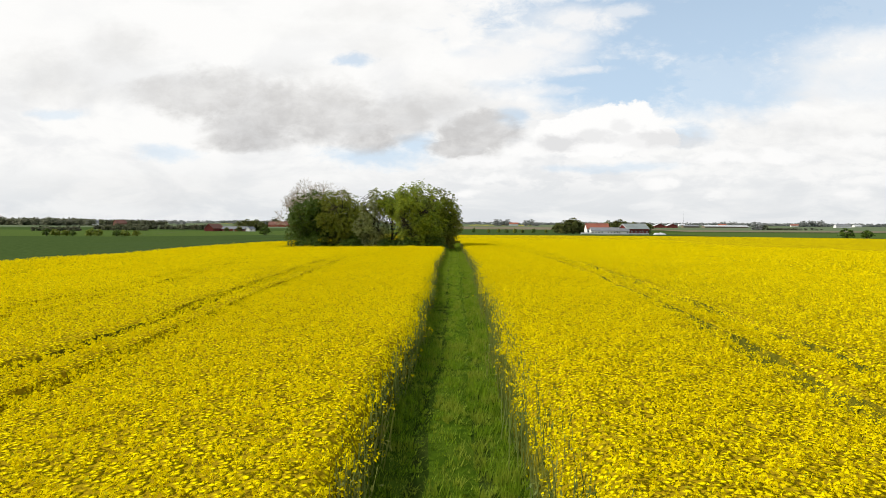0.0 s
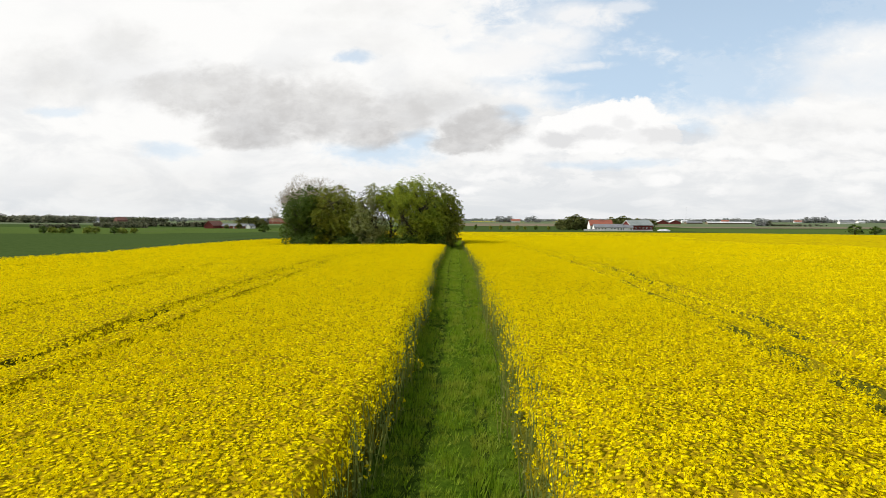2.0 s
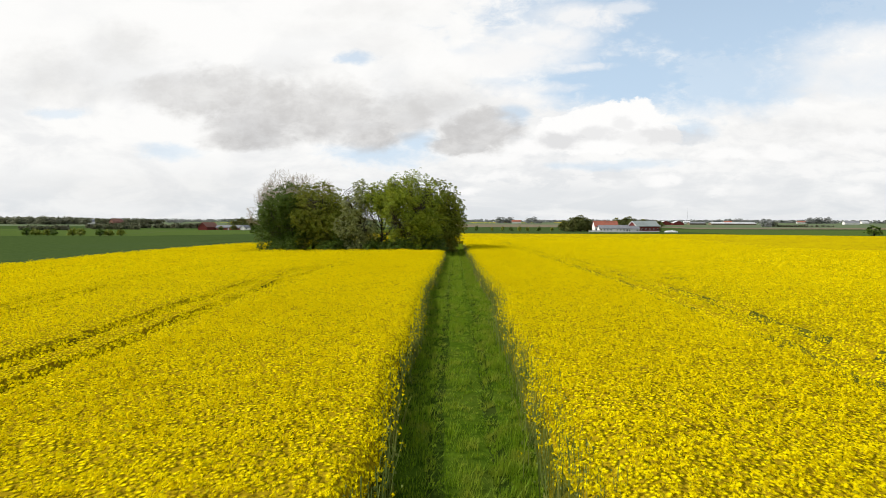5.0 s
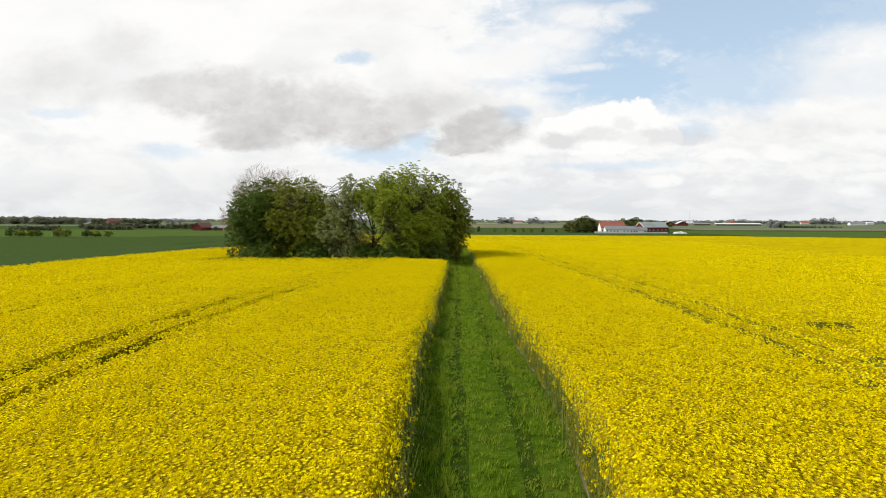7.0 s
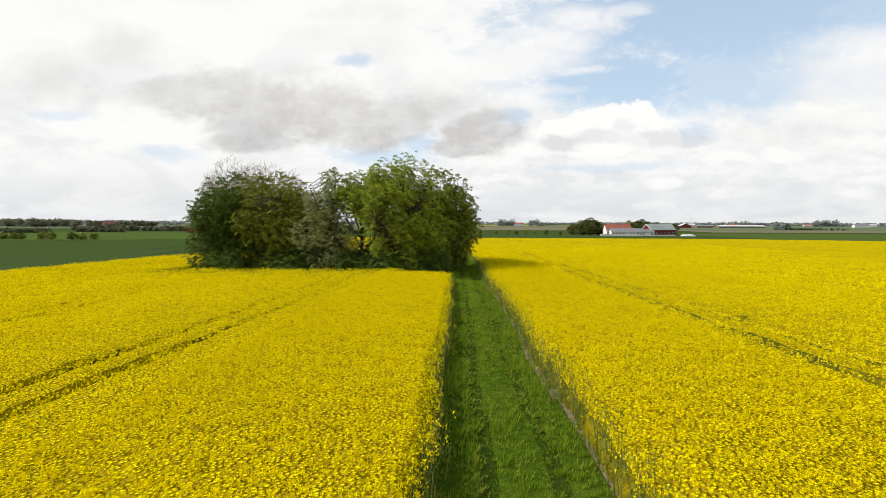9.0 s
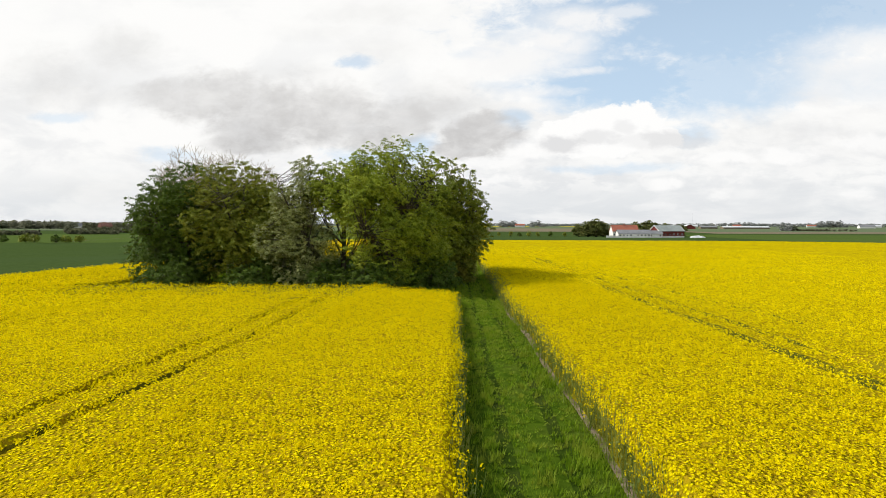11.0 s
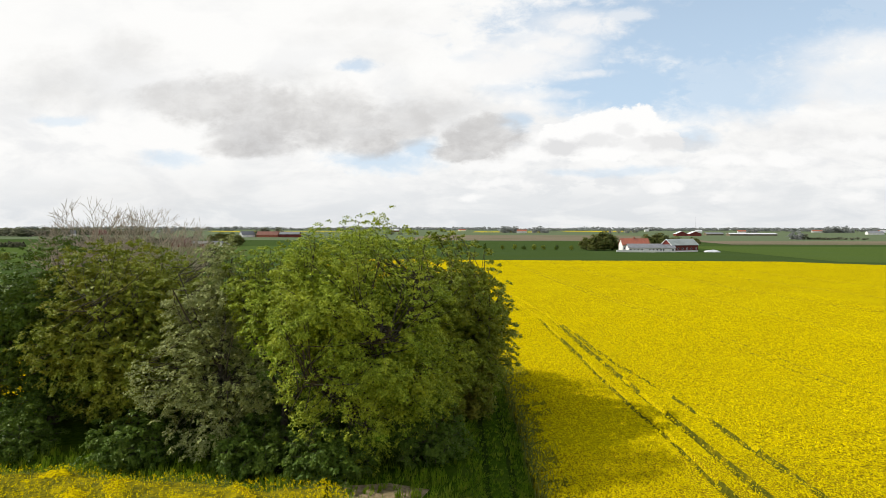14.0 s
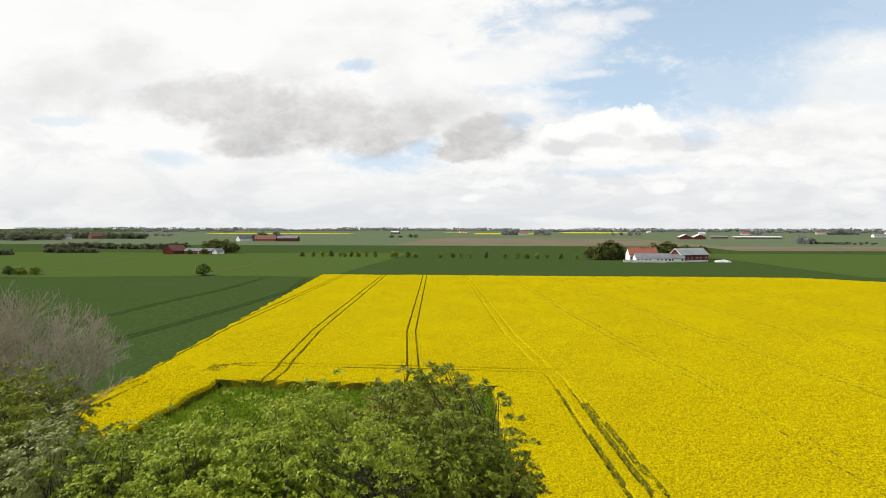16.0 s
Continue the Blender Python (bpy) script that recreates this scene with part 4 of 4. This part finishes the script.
tree(-34.8, 133, dome(13.0, 5.2, 3, 0.3, 12), dark_leaf, "dense dark green broadleaf tree at the grove's edge", 34000, 0.10, 0.3, 31, None, 70, 0.7, hollow=0.25, open_=-0.3)
tree(-28.2, 132, dome(12.9, 5.6, 5, 0.6, 12), olive_leaf, "olive brown broadleaf tree in young leaf", 38000, 0.10, 0.3, 32, None, 110, 0.6, hollow=0.28, open_=-0.15)
tree(-32.5, 141, dome(12.0, 4.8, 6, 1.5, 10), olive_leaf, "yellowish olive broadleaf tree in young leaf", 22000, 0.11, 0.28, 33, None, 80, 0.9)
tree(-20.2, 128.6, [(0, 0.5, 11.0, 1.5, 1.8), (0.7, 0, 9.2, 1.9, 1.9), (-1.2, -0.4, 8.4, 1.8, 1.7), (-0.4, -0.6, 6.3, 2.2, 1.9), (-1.9, -1.6, 5.2, 2.1, 1.8), (1.4, -0.8, 4.4, 2.1, 1.8), (-0.4, -1, 2.6, 2.6, 1.8)],
     silver_leaf, "slender silvery grey-green tree with thin foliage", 30000, 0.075, 0.2, 34, None, 150, 0.6, hollow=0.10, open_=-0.05)
tree(-26.0, 138.5, dome(9.3, 3.6, 8, 1.0), mid_leaf, "fresh green young tree inside the grove", 14000, 0.11, 0.2, 35, None, 60, 0.8)
tree(-11.4, 127.8, dome(14.4, 5.9, 10, 0.7, 14), bright_leaf, "tall fresh green broadleaf tree with layered drooping boughs", 112000, 0.066, 0.36, 36, None, 300, 0.6, hollow=0.22, droop=0.6, square=2.15, open_=0.06)
tree(-16.8, 129.6, dome(12.5, 3.5, 12, 6.9, 8), bright_leaf, "light green broadleaf tree with an open crown", 24000, 0.07, 0.24, 37, None, 150, 0.6, hollow=0.12, droop=0.6, open_=-0.05)
tree(-7.2, 135.2, dome(13.2, 4.9, 14, 0.5, 12), mid_leaf, "dense green broadleaf tree beside the grass path", 38000, 0.10, 0.3, 38, None, 110, 0.6, hollow=0.28, open_=-0.2)
tree(-8.8, 142, dome(11.6, 5.2, 16, 1.0, 14), back_leaf, "brownish green tree at the back of the grove", 28000, 0.095, 0.28, 39, None, 220, 0.7, hollow=0.2, open_=-0.1)
for sx, sy, sr, sh, mat, sd in ((-33, 127.3, 2.4, 3.2, dark_leaf, 41), (-24.5, 126.8, 2.2, 3.0, dark_leaf, 42), (-17, 126.2, 2.0, 2.8, dark_leaf, 43), (-12.5, 125.6, 2.2, 3.0, dark_leaf, 44),
                                (-7.5, 128.2, 2.2, 3.6, dark_leaf, 45), (-5.4, 136.0, 1.5, 4.2, back_leaf, 46), (-37.9, 132.0, 2.4, 7.0, dark_leaf, 55), (-37.2, 137, 1.8, 3.0, dark_leaf, 48), (-20.5, 134, 3.0, 4, dark_leaf, 49),
                                (-14, 136, 3.2, 5, dark_leaf, 50), (-27, 137, 3.2, 5, dark_leaf, 51), (-32.4, 133.5, 2.6, 9, dark_leaf, 52), (-24.0, 133, 2.6, 9, dark_leaf, 53), (-17.5, 136, 2.6, 3.6, dark_leaf, 54)):
    tree(sx, sy, [(0, 0, sh * 0.5, sr, sh * 0.5), (sr * 0.5, 0.3, sh * 0.35, sr * 0.6, sh * 0.35), (-sr * 0.5, -0.3, sh * 0.4, sr * 0.65, sh * 0.4)], mat,
         "shrub of the undergrowth below the grove's trees", 4600, 0.10, 0.07, sd, None, 20, 0.6, "shrub", "undergrowth shrubs", open_=-0.6)
bare_tree(-36.4, 145.5, 17.8, 61, "leafless pale grey tree behind the grove", 0.42)
bare_tree(-41.0, 149, 16.4, 64, "leafless pale grey tree at the grove's far corner", 0.42)

# ---- fields in the distance ----
track_dark = patchy("trodden_wheat", (0.026, 0.042, 0.012), (0.036, 0.055, 0.016), (0.044, 0.052, 0.02), 2.0, 0.3, 0.5, 0.05)
patch("light_wheat_field", -900, -78, 362, 620, wheat_light, "lighter green wheat field behind a ditch", 0.0, 0.05)
patch("light_wheat_field", 160, 900, 385, 640, wheat_light, "lighter green wheat field beside the farm", 0.0, 0.05, 0.0)
patch("far_field", -1500, 1800, 820, 4300, wheat_hazed, "far green fields with haze in their colour", 0.0, 0.07)
patch("ploughed_field", -130, 260, 830, 1260, plough, "bare brown ploughed field", 0.0, 0.14)
patch("ploughed_field", 230, 760, 700, 830, plough, "bare brown ploughed field", 0.02, 0.14, 0.1)
for x0, x1, y0, y1 in ((-70, 150, 1900, 2120), (260, 520, 2300, 2600), (-200, -110, 2300, 2400), (-900, -450, 1850, 1960)):
    patch("far_rapeseed_field", x0, x1, y0, y1, far_rape, "far yellow strip of flowering rapeseed", 0.0, 0.3)
ribbon("ditch", [(-150, 366), (-138, 368), (-147, 430), (-165, 548)], 1.6, track_mat, "pale grassy ditch between two fields")
ribbon("ditch", [(-236, 366), (-252, 415), (-268, 470), (-300, 570)], 1.4, track_mat, "pale grassy ditch between two fields")
for line in ([(-70.5, 176), (-71.5, 204), (-70.8, 232), (-71, 262), (-72, 300), (-84, 352)], [(-84, 196), (-88, 214), (-93, 238), (-95, 262), (-96, 300), (-102, 352)]):
    for g in (0, 1.7):
        ribbon("wheel_track", [(x - g, y) for x, y in line], 0.34, track_dark, "dark wheel track through the wheat")

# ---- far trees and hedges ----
# far foliage greyed and lightened: distance haze is painted into the leaf colours
haze_leaf = leafy("hazed_leaves", (0.175, 0.19, 0.12), (0.225, 0.235, 0.15), (0.235, 0.23, 0.16), 0.45, 0.7, 0.05)
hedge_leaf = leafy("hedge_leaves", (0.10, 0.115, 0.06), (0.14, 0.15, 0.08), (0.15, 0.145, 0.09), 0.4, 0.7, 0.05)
# palest of the three, with the most haze in its colour, for the horizon
pale_haze_leaf = leafy("far_hazed_leaves", (0.27, 0.29, 0.27), (0.33, 0.345, 0.32), (0.34, 0.34, 0.33), 0.5, 0.7, 0.05)


def stock_tree(seed, h, rad, mat, leaves, size, low):
    """Meshes of a far tree, shared by its copies."""
    r = np.random.default_rng(seed)
    (v, f), tips = crown_of(dome(h, rad, seed, low, 7), leaves, size, r, rad * 0.16, 12)
    return (mesh_data("crown", v, f, mat), mesh_data("trunk", *tube([(0, 0, -0.3), (0.1, 0, h * 0.3), (0, 0.1, h * 0.7)], (0.3, 0.24, 0.1), 6), bark, None, True))


stock = [stock_tree(70 + k, 10, 5.0, haze_leaf if k < 3 else pale_haze_leaf, 620, 0.8, 0.4) for k in range(5)]
yard_leaf = leafy("yard_leaves", (0.095, 0.12, 0.03), (0.165, 0.185, 0.05), (0.18, 0.17, 0.05), 0.4, 0.6, 0.3)
yard_stock = [stock_tree(90 + k, 4.2, 1.9, yard_leaf, 1800, 0.25, 0.2) for k in range(2)]
near_stock = [stock_tree(80 + k, 4.2, 1.9, mid_leaf if k else dark_leaf, 1100, 0.26, 0.5) for k in range(3)]


def far_tree(x, y, w, h, k=0, label="hazy broadleaf tree on the far plain", group="far trees", set_=None, name="tree"):
    meshes = (set_ or stock)[k % len(set_ or stock)]
    base_h, base_r = (10, 5.0) if set_ is None else (4.2, 1.9)
    root = tagged(new(name), label, "tree", group)
    root.matrix_basis = pose(x, y, float(land(x, y)), 0, 0, (x * 7.3 + y * 3.1) % 360) @ Matrix.Diagonal((w / 2 / base_r, w / 2 / base_r, h / base_h, 1))
    child("crown", meshes[0], root), child("trunk", meshes[1], root)
    return root


r = np.random.default_rng(9)
row_px = (0.0, 3.9, 7.0, 10.1, 13.0, 14.5, 16.9, 19.2, 21.9, 24.9, 30.5, 31.6, 35.6, 38.0, 46.0, 50.0, 52.5, 55.4, 60.6, 66.3, 70.2, 73.2, 76.3, 79.2, 83.3, 88.0)
for i, s in enumerate(row_px):
    k = s / 88.0
    far_tree(-153 + 206 * k, 551 - 16 * k, float(r.uniform(2.6, 3.8)), float(r.uniform(3.2, 4.6)), i, "small round pollard tree in a row between fields", "pollard row", near_stock)
for i, (x, y) in enumerate(((-290, 376), (-283, 375), (-277, 377), (-272, 376), (-260, 377), (-254, 376), (-241.9, 377), (-236.5, 377.5), (-229, 378))):
    far_tree(x, y, float(r.uniform(4, 6)), float(r.uniform(4, 5.5)), i, "round bush standing in the green field", "field bushes", near_stock, "bush")
far_tree(-137, 366, 6.4, 5.2, 0, "round dark bush standing in the green field", "field bushes", near_stock, "bush")
far_tree(221, 386, 7.8, 6.0, 0, "round dark bush beside the rapeseed", "field bushes", near_stock, "bush")
far_tree(237, 393, 6.6, 5.2, 0, "round dark bush beside the rapeseed", "field bushes", near_stock, "bush")


def hedge(px0, px1, y, h, n, dark=False, group="far hedges"):
    """A belt of trees across the directions px0 to px1 (sideways over ahead)."""
    for i in range(n):
        u = px0 + (px1 - px0) * (i + r.uniform(0.2, 0.8)) / n
        d = y * r.uniform(0.97, 1.03)
        hh = h * r.uniform(0.6, 1.15)
        far_tree(u * d, d, hh * r.uniform(1.0, 1.8), hh, (3 + i % 2) if dark else i % 3, "hazy tree in a far hedge", group)


def row_u(px):
    return (px - 784) / 1040 - 0.089


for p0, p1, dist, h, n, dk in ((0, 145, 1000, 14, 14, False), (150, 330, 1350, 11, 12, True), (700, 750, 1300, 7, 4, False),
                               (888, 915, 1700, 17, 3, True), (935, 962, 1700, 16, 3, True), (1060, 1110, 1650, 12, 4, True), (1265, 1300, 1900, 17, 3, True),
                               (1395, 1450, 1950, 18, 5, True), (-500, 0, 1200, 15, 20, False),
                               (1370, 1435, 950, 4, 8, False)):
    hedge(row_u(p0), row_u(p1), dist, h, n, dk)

far_tree(412, 950, 17, 13, 3, "dark round tree on the far plain"), far_tree(424, 955, 14, 10, 1, "dark round tree on the far plain")


def far_wood(px0, px1, dist, h, mat, label, per=42):
    """A closed belt of woodland far off, joined into one mesh."""
    u0, u1 = row_u(px0) * dist, row_u(px1) * dist
    n = int((u1 - u0) / (h * 0.55)) + 2
    x = np.linspace(u0, u1, n) + r.normal(0, h * 0.2, n)
    prof = h * (0.55 + 0.35 * np.abs(wave(x / h * 0.22, x * 0 + dist, 1.0)) + 0.12 * r.random(n))
    lobes = [(x[i], dist + r.normal(0, h * 0.5), prof[i] * 0.5, h * 0.6, prof[i] * 0.5) for i in range(n)]
    (v, f), _ = crown_of(lobes, n * per, h * 0.2, r, h * 0.1, 8, 0.5, 0.5, -0.5)
    v[:, 2] += float(land((u0 + u1) / 2, dist))
    tagged(new("far_wood", mesh_data("far_wood", v, f, mat)), label, "woodland", "far woods", "stuff")


for x0, x1, dist, h in ((-414, -364, 612, 6.5), (-394, -328, 700, 8.0), (-450, -410, 565, 6), (-480, -400, 700, 7), (430, 470, 952, 4), (-1000, -760, 1060, 17), (-1000, -640, 1130, 13)):
    far_wood((x0 / dist + 0.089) * 1040 + 784, (x1 / dist + 0.089) * 1040 + 784, dist, h, hedge_leaf, "uneven hedge of dark bushes between fields" if h < 10 else "dark belt of trees round a farm", 110)
for p0, p1, dist, h, m in ((-300, 60, 1700, 13, haze_leaf), (90, 250, 1500, 14, haze_leaf), (250, 420, 2300, 13, pale_haze_leaf), (400, 640, 3000, 15, pale_haze_leaf), (560, 800, 3600, 17, pale_haze_leaf), (760, 1010, 3300, 15, pale_haze_leaf),
                           (960, 1240, 2900, 15, pale_haze_leaf), (1160, 1420, 3100, 18, pale_haze_leaf), (1300, 1560, 2600, 16, pale_haze_leaf), (1480, 1950, 2300, 16, pale_haze_leaf), (600, 900, 4300, 24, pale_haze_leaf), (1000, 1500, 4200, 22, pale_haze_leaf), (0, 500, 4000, 22, pale_haze_leaf)):
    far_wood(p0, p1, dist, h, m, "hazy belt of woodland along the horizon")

# ---- farms ----
dull_tile = patchy("weathered_tiles", (0.20, 0.10, 0.08), (0.25, 0.13, 0.10), (0.17, 0.10, 0.085), 2.0, 0.3, 0.3, 0.05)
white_wall = patchy("white_render", (0.74, 0.73, 0.70), (0.80, 0.79, 0.76), (0.66, 0.65, 0.61), 2.0, 0.3, 0.2, 0.02)
red_wood = patchy("red_painted_boards", (0.13, 0.036, 0.030), (0.17, 0.048, 0.040), (0.11, 0.036, 0.032), 2.0, 0.3, 0.3, 0.03)
red_tile = patchy("red_roof_tiles", (0.30, 0.105, 0.07), (0.37, 0.135, 0.09), (0.25, 0.10, 0.075), 2.0, 0.3, 0.4, 0.05)
grey_roof = patchy("grey_fibre_roof", (0.19, 0.195, 0.205), (0.245, 0.25, 0.26), (0.17, 0.175, 0.18), 1.0, 0.2, 0.3, 0.04)
green_roof = patchy("weathered_metal_roof", (0.30, 0.335, 0.315), (0.36, 0.39, 0.37), (0.26, 0.29, 0.27), 1.0, 0.2, 0.2, 0.03, 0.5)
pale_roof = patchy("pale_sheet_roof", (0.55, 0.56, 0.57), (0.62, 0.63, 0.63), (0.5, 0.5, 0.5), 0.8, 0.1, 0.2, 0.03, 0.5)
glass = material("window_glass", lambda n, pos: (0.03, 0.035, 0.045), 0.15, None, 0, 0.5)
white_paint = patchy("white_paint", (0.78, 0.78, 0.76), (0.82, 0.82, 0.80), (0.7, 0.7, 0.68), 3.0, 0.6, 0.0)


def gabled(name, x, y, turn, length, width, eave, ridge, wall_mat, roof_mat, label, windows=0, trim=None, chimney=False, plinth=None, door=True):
    """A gabled building: its length along x before the turn."""
    root = tagged(new(name), label, "building", "farm buildings")
    root.matrix_basis = pose(x, y, float(land(x, y)), 0, 0, turn)
    hl, hw = length / 2, width / 2
    bm = bmesh.new()
    low, high = ([[bm.verts.new((sx * hl, sy * hw, z)) for sx, sy in ((-1, -1), (1, -1), (1, 1), (-1, 1))] for z in (-0.4, eave)])
    top = [bm.verts.new((sx * hl, 0, ridge)) for sx in (-1, 1)]
    for i in range(4):
        j = (i + 1) % 4
        bm.faces.new((low[i], low[j], high[j], high[i]))
    bm.faces.new((high[1], high[2], top[1])), bm.faces.new((high[3], high[0], top[0]))
    part("wall", bm, wall_mat, root)
    slope = (ridge - eave) / hw
    for side in (-1, 1):
        bm = bmesh.new()
        ow, oh = hw + 0.5, eave - 0.5 * slope
        quad = [(-hl - 0.4, side * ow, oh), (hl + 0.4, side * ow, oh), (hl + 0.4, 0, ridge), (-hl - 0.4, 0, ridge)]
        lo = [bm.verts.new(Vector(q) + Vector((0, 0, 0.02))) for q in quad]
        hi = [bm.verts.new(Vector(q) + Vector((0, 0, 0.24))) for q in quad]
        bm.faces.new(lo), bm.faces.new(hi)
        for i in range(4):
            bm.faces.new((lo[i], lo[(i + 1) % 4], hi[(i + 1) % 4], hi[i]))
        bmesh.ops.recalc_face_normals(bm, faces=bm.faces)
        part("roof", bm, roof_mat, root)
    for i in range(windows):
        cx = -hl + length * (i + 0.5) / windows
        if door and i == windows // 2:
            part("door", box(bmesh.new(), cx - 0.6, cx + 0.6, -hw - 0.06, -hw + 0.05, 0, 2.1), white_paint, root)
            continue
        fr = part("window", box(bmesh.new(), cx - 0.65, cx + 0.65, -hw - 0.06, -hw + 0.05, eave * 0.32, eave * 0.32 + 1.3), white_paint, root)
        part("pane", box(bmesh.new(), cx - 0.55, cx + 0.55, -hw - 0.075, -hw + 0.02, eave * 0.32 + 0.1, eave * 0.32 + 1.2), glass, fr)
    if trim:
        for ex in (-1, 1):
            for side in (-1, 1):
                bm = bmesh.new()
                x0 = ex * (hl + 0.42)
                q = [(side * (hw + 0.5), eave - 0.5 * slope - 0.15), (side * (hw + 0.5), eave - 0.5 * slope + 0.28), (0, ridge + 0.28), (0, ridge - 0.15)]
                a = [bm.verts.new((x0, py, pz)) for py, pz in q]
                b = [bm.verts.new((x0 + ex * 0.08, py, pz)) for py, pz in q]
                bm.faces.new(a), bm.faces.new(b)
                for i in range(4):
                    bm.faces.new((a[i], a[(i + 1) % 4], b[(i + 1) % 4], b[i]))
                bmesh.ops.recalc_face_normals(bm, faces=bm.faces)
                part("barge_board", bm, trim, root)
    if plinth:
        part("plinth", box(bmesh.new(), -hl - 0.05, hl + 0.05, -hw - 0.05, hw + 0.05, -0.4, 0.9), plinth, root)
    if chimney:
        part("chimney", box(bmesh.new(), -0.4, 0.4, -0.4, 0.4, ridge - 0.5, ridge + 1.1), red_tile, root)
    return root


gabled("farmhouse", 94.5, 520, 6, 19, 9, 4.6, 8.8, white_wall, red_tile, "white farmhouse with a red tiled roof", 7, None, True)
gabled("outbuilding", 98, 506, 4, 23, 7.5, 3.0, 5.4, white_wall, grey_roof, "low white outbuilding with a grey roof", 9)
gabled("barn", 124.5, 516, 26, 23, 10, 4.8, 8.6, red_wood, green_roof, "dark red wooden barn with a grey-green metal roof", 6, white_paint, False, white_wall, False)
gabled("outbuilding", 111.5, 507, 5, 13, 6.5, 2.8, 4.9, white_wall, grey_roof, "low white link building with a grey roof", 4)
part_wall = tagged(new("yard_wall"), "low white rendered wall before the farmyard", "wall")
part_wall.location = (92, 499.5, float(land(92, 500)))
part("wall", box(bmesh.new(), -14, 13, -0.2, 0.2, -0.3, 1.3), white_wall, part_wall)
part("coping", box(bmesh.new(), -14.1, 13.1, -0.27, 0.27, 1.3, 1.42), white_paint, part_wall)
gabled("barn", -284, 602, 76, 17, 11, 3.2, 7.6, red_wood, dull_tile, "dark red wooden barn in the green plain", 0, None)
gabled("barn", -263, 606, -4, 27, 7, 2.6, 4.8, red_tile, grey_roof, "low brick outbuilding with a grey roof", 5)
gabled("cottage", -246, 604, 70, 8, 6, 2.6, 4.8, white_wall, grey_roof, "small white cottage beside the barn", 2)
gabled("farmhouse", -392, 990, 55, 22, 10, 4.0, 9, white_wall, grey_roof, "far white farmhouse on the plain", 4, None)
gabled("barn", -358, 992, 0, 34, 11, 4.0, 9, red_tile, dull_tile, "far long red barn", 0)
gabled("barn", -322, 990, 0, 32, 11, 5.0, 8.5, red_wood, grey_roof, "far long red barn with a pale roof", 0)
gabled("barn", 349, 1250, 80, 45, 20, 4, 8.5, red_wood, pale_roof, "far dark red livestock barn with a pale roof", 0)
gabled("barn", 374, 1250, 80, 45, 20, 4, 8.5, red_wood, pale_roof, "far dark red livestock barn with a pale roof", 0)
gabled("barn", 500, 1300, 4, 92, 16, 3, 5.2, plough, pale_roof, "far long low pale livestock barn", 0)
gabled("barn", 435, 1320, 4, 34, 14, 3, 5.6, plough, grey_roof, "far low grey barn", 0)
gabled("farmhouse", 850, 1500, 0, 34, 12, 4, 8, white_wall, grey_roof, "far white farmhouse on the plain", 0)
gabled("farmhouse", -752, 1070, 40, 22, 10, 4, 9, white_wall, grey_roof, "far white farmhouse among trees", 0)
gabled("barn", -722, 1110, 60, 20, 14, 5, 10.5, dull_tile, dull_tile, "far tall brown barn among trees", 0)
gabled("farmhouse", 70, 1700, 0, 26, 12, 5, 9, white_wall, red_tile, "far farmhouse between two clumps of trees", 0)
for k in range(9):
    u = row_u(float(r.uniform(560, 1560)))
    d = float(r.uniform(1700, 2400))
    gabled("house", u * d, d, float(r.uniform(-20, 20)), float(r.uniform(14, 34)), 10, 4.5, 8, white_wall if k % 3 else red_wood, red_tile if k % 2 else pale_roof, "tiny far house on the plain", 0)
for i, (x, y, ww, h) in enumerate(((70, 530, 13, 11), (77, 536, 14, 13), (84, 542, 12, 10), (64, 536, 10, 9), (110, 545, 12, 11), (120, 548, 14, 12), (130, 545, 12, 10), (143, 548, 11, 9))):
    far_tree(x, y, ww, h, i, "full green tree beside the farm", "farmyard trees", yard_stock)
for i, (x, y, ww, h) in enumerate(((-266, 622, 12, 10), (-257, 624, 14, 12), (-247, 621, 13, 12), (-240, 619, 11, 10), (-269, 598, 4.5, 4), (-255, 597, 6, 5))):
    far_tree(x, y, ww, h, i, "full green tree beside the red barn", "farmyard trees", yard_stock)
for i, (x, y, ww, h) in enumerate(((-372, 1010, 20, 15), (-388, 1015, 16, 13), (-350, 1012, 18, 15))):
    far_tree(x, y, ww, h, i % 3, "hazy green tree beside the far farm", "farmyard trees")


def silage_heap(x, y):
    bm = bmesh.new()
    bmesh.ops.create_grid(bm, x_segments=14, y_segments=8, size=1)
    for v in bm.verts:
        e = max(0.0, 1 - (v.co.x ** 4 + v.co.y ** 4))
        v.co = Vector((v.co.x * 5.2, v.co.y * 3, 1.7 * e ** 0.5 * (0.75 + 0.5 * noise.noise(v.co * 2.2)) + 0.3 * noise.noise(v.co * 5)))
    ob = part("silage_heap", bm, pale_roof, None)
    ob.location = (x, y, float(land(x, y)) - 0.1)
    tagged(ob, "heap under white plastic sheeting beside the barn", "heap")


silage_heap(144, 509)


def mast(x, y, h):
    root = tagged(new("radio_mast"), "thin grey steel radio mast on the horizon", "mast")
    root.location = (x, y, float(land(x, y)))
    child("pole", mesh_data("pole", *tube([(0, 0, 0), (0, 0, h * 0.5), (0, 0, h)], (0.35, 0.3, 0.2), 5), grey_roof), root)


mast(954, 3000, 70)
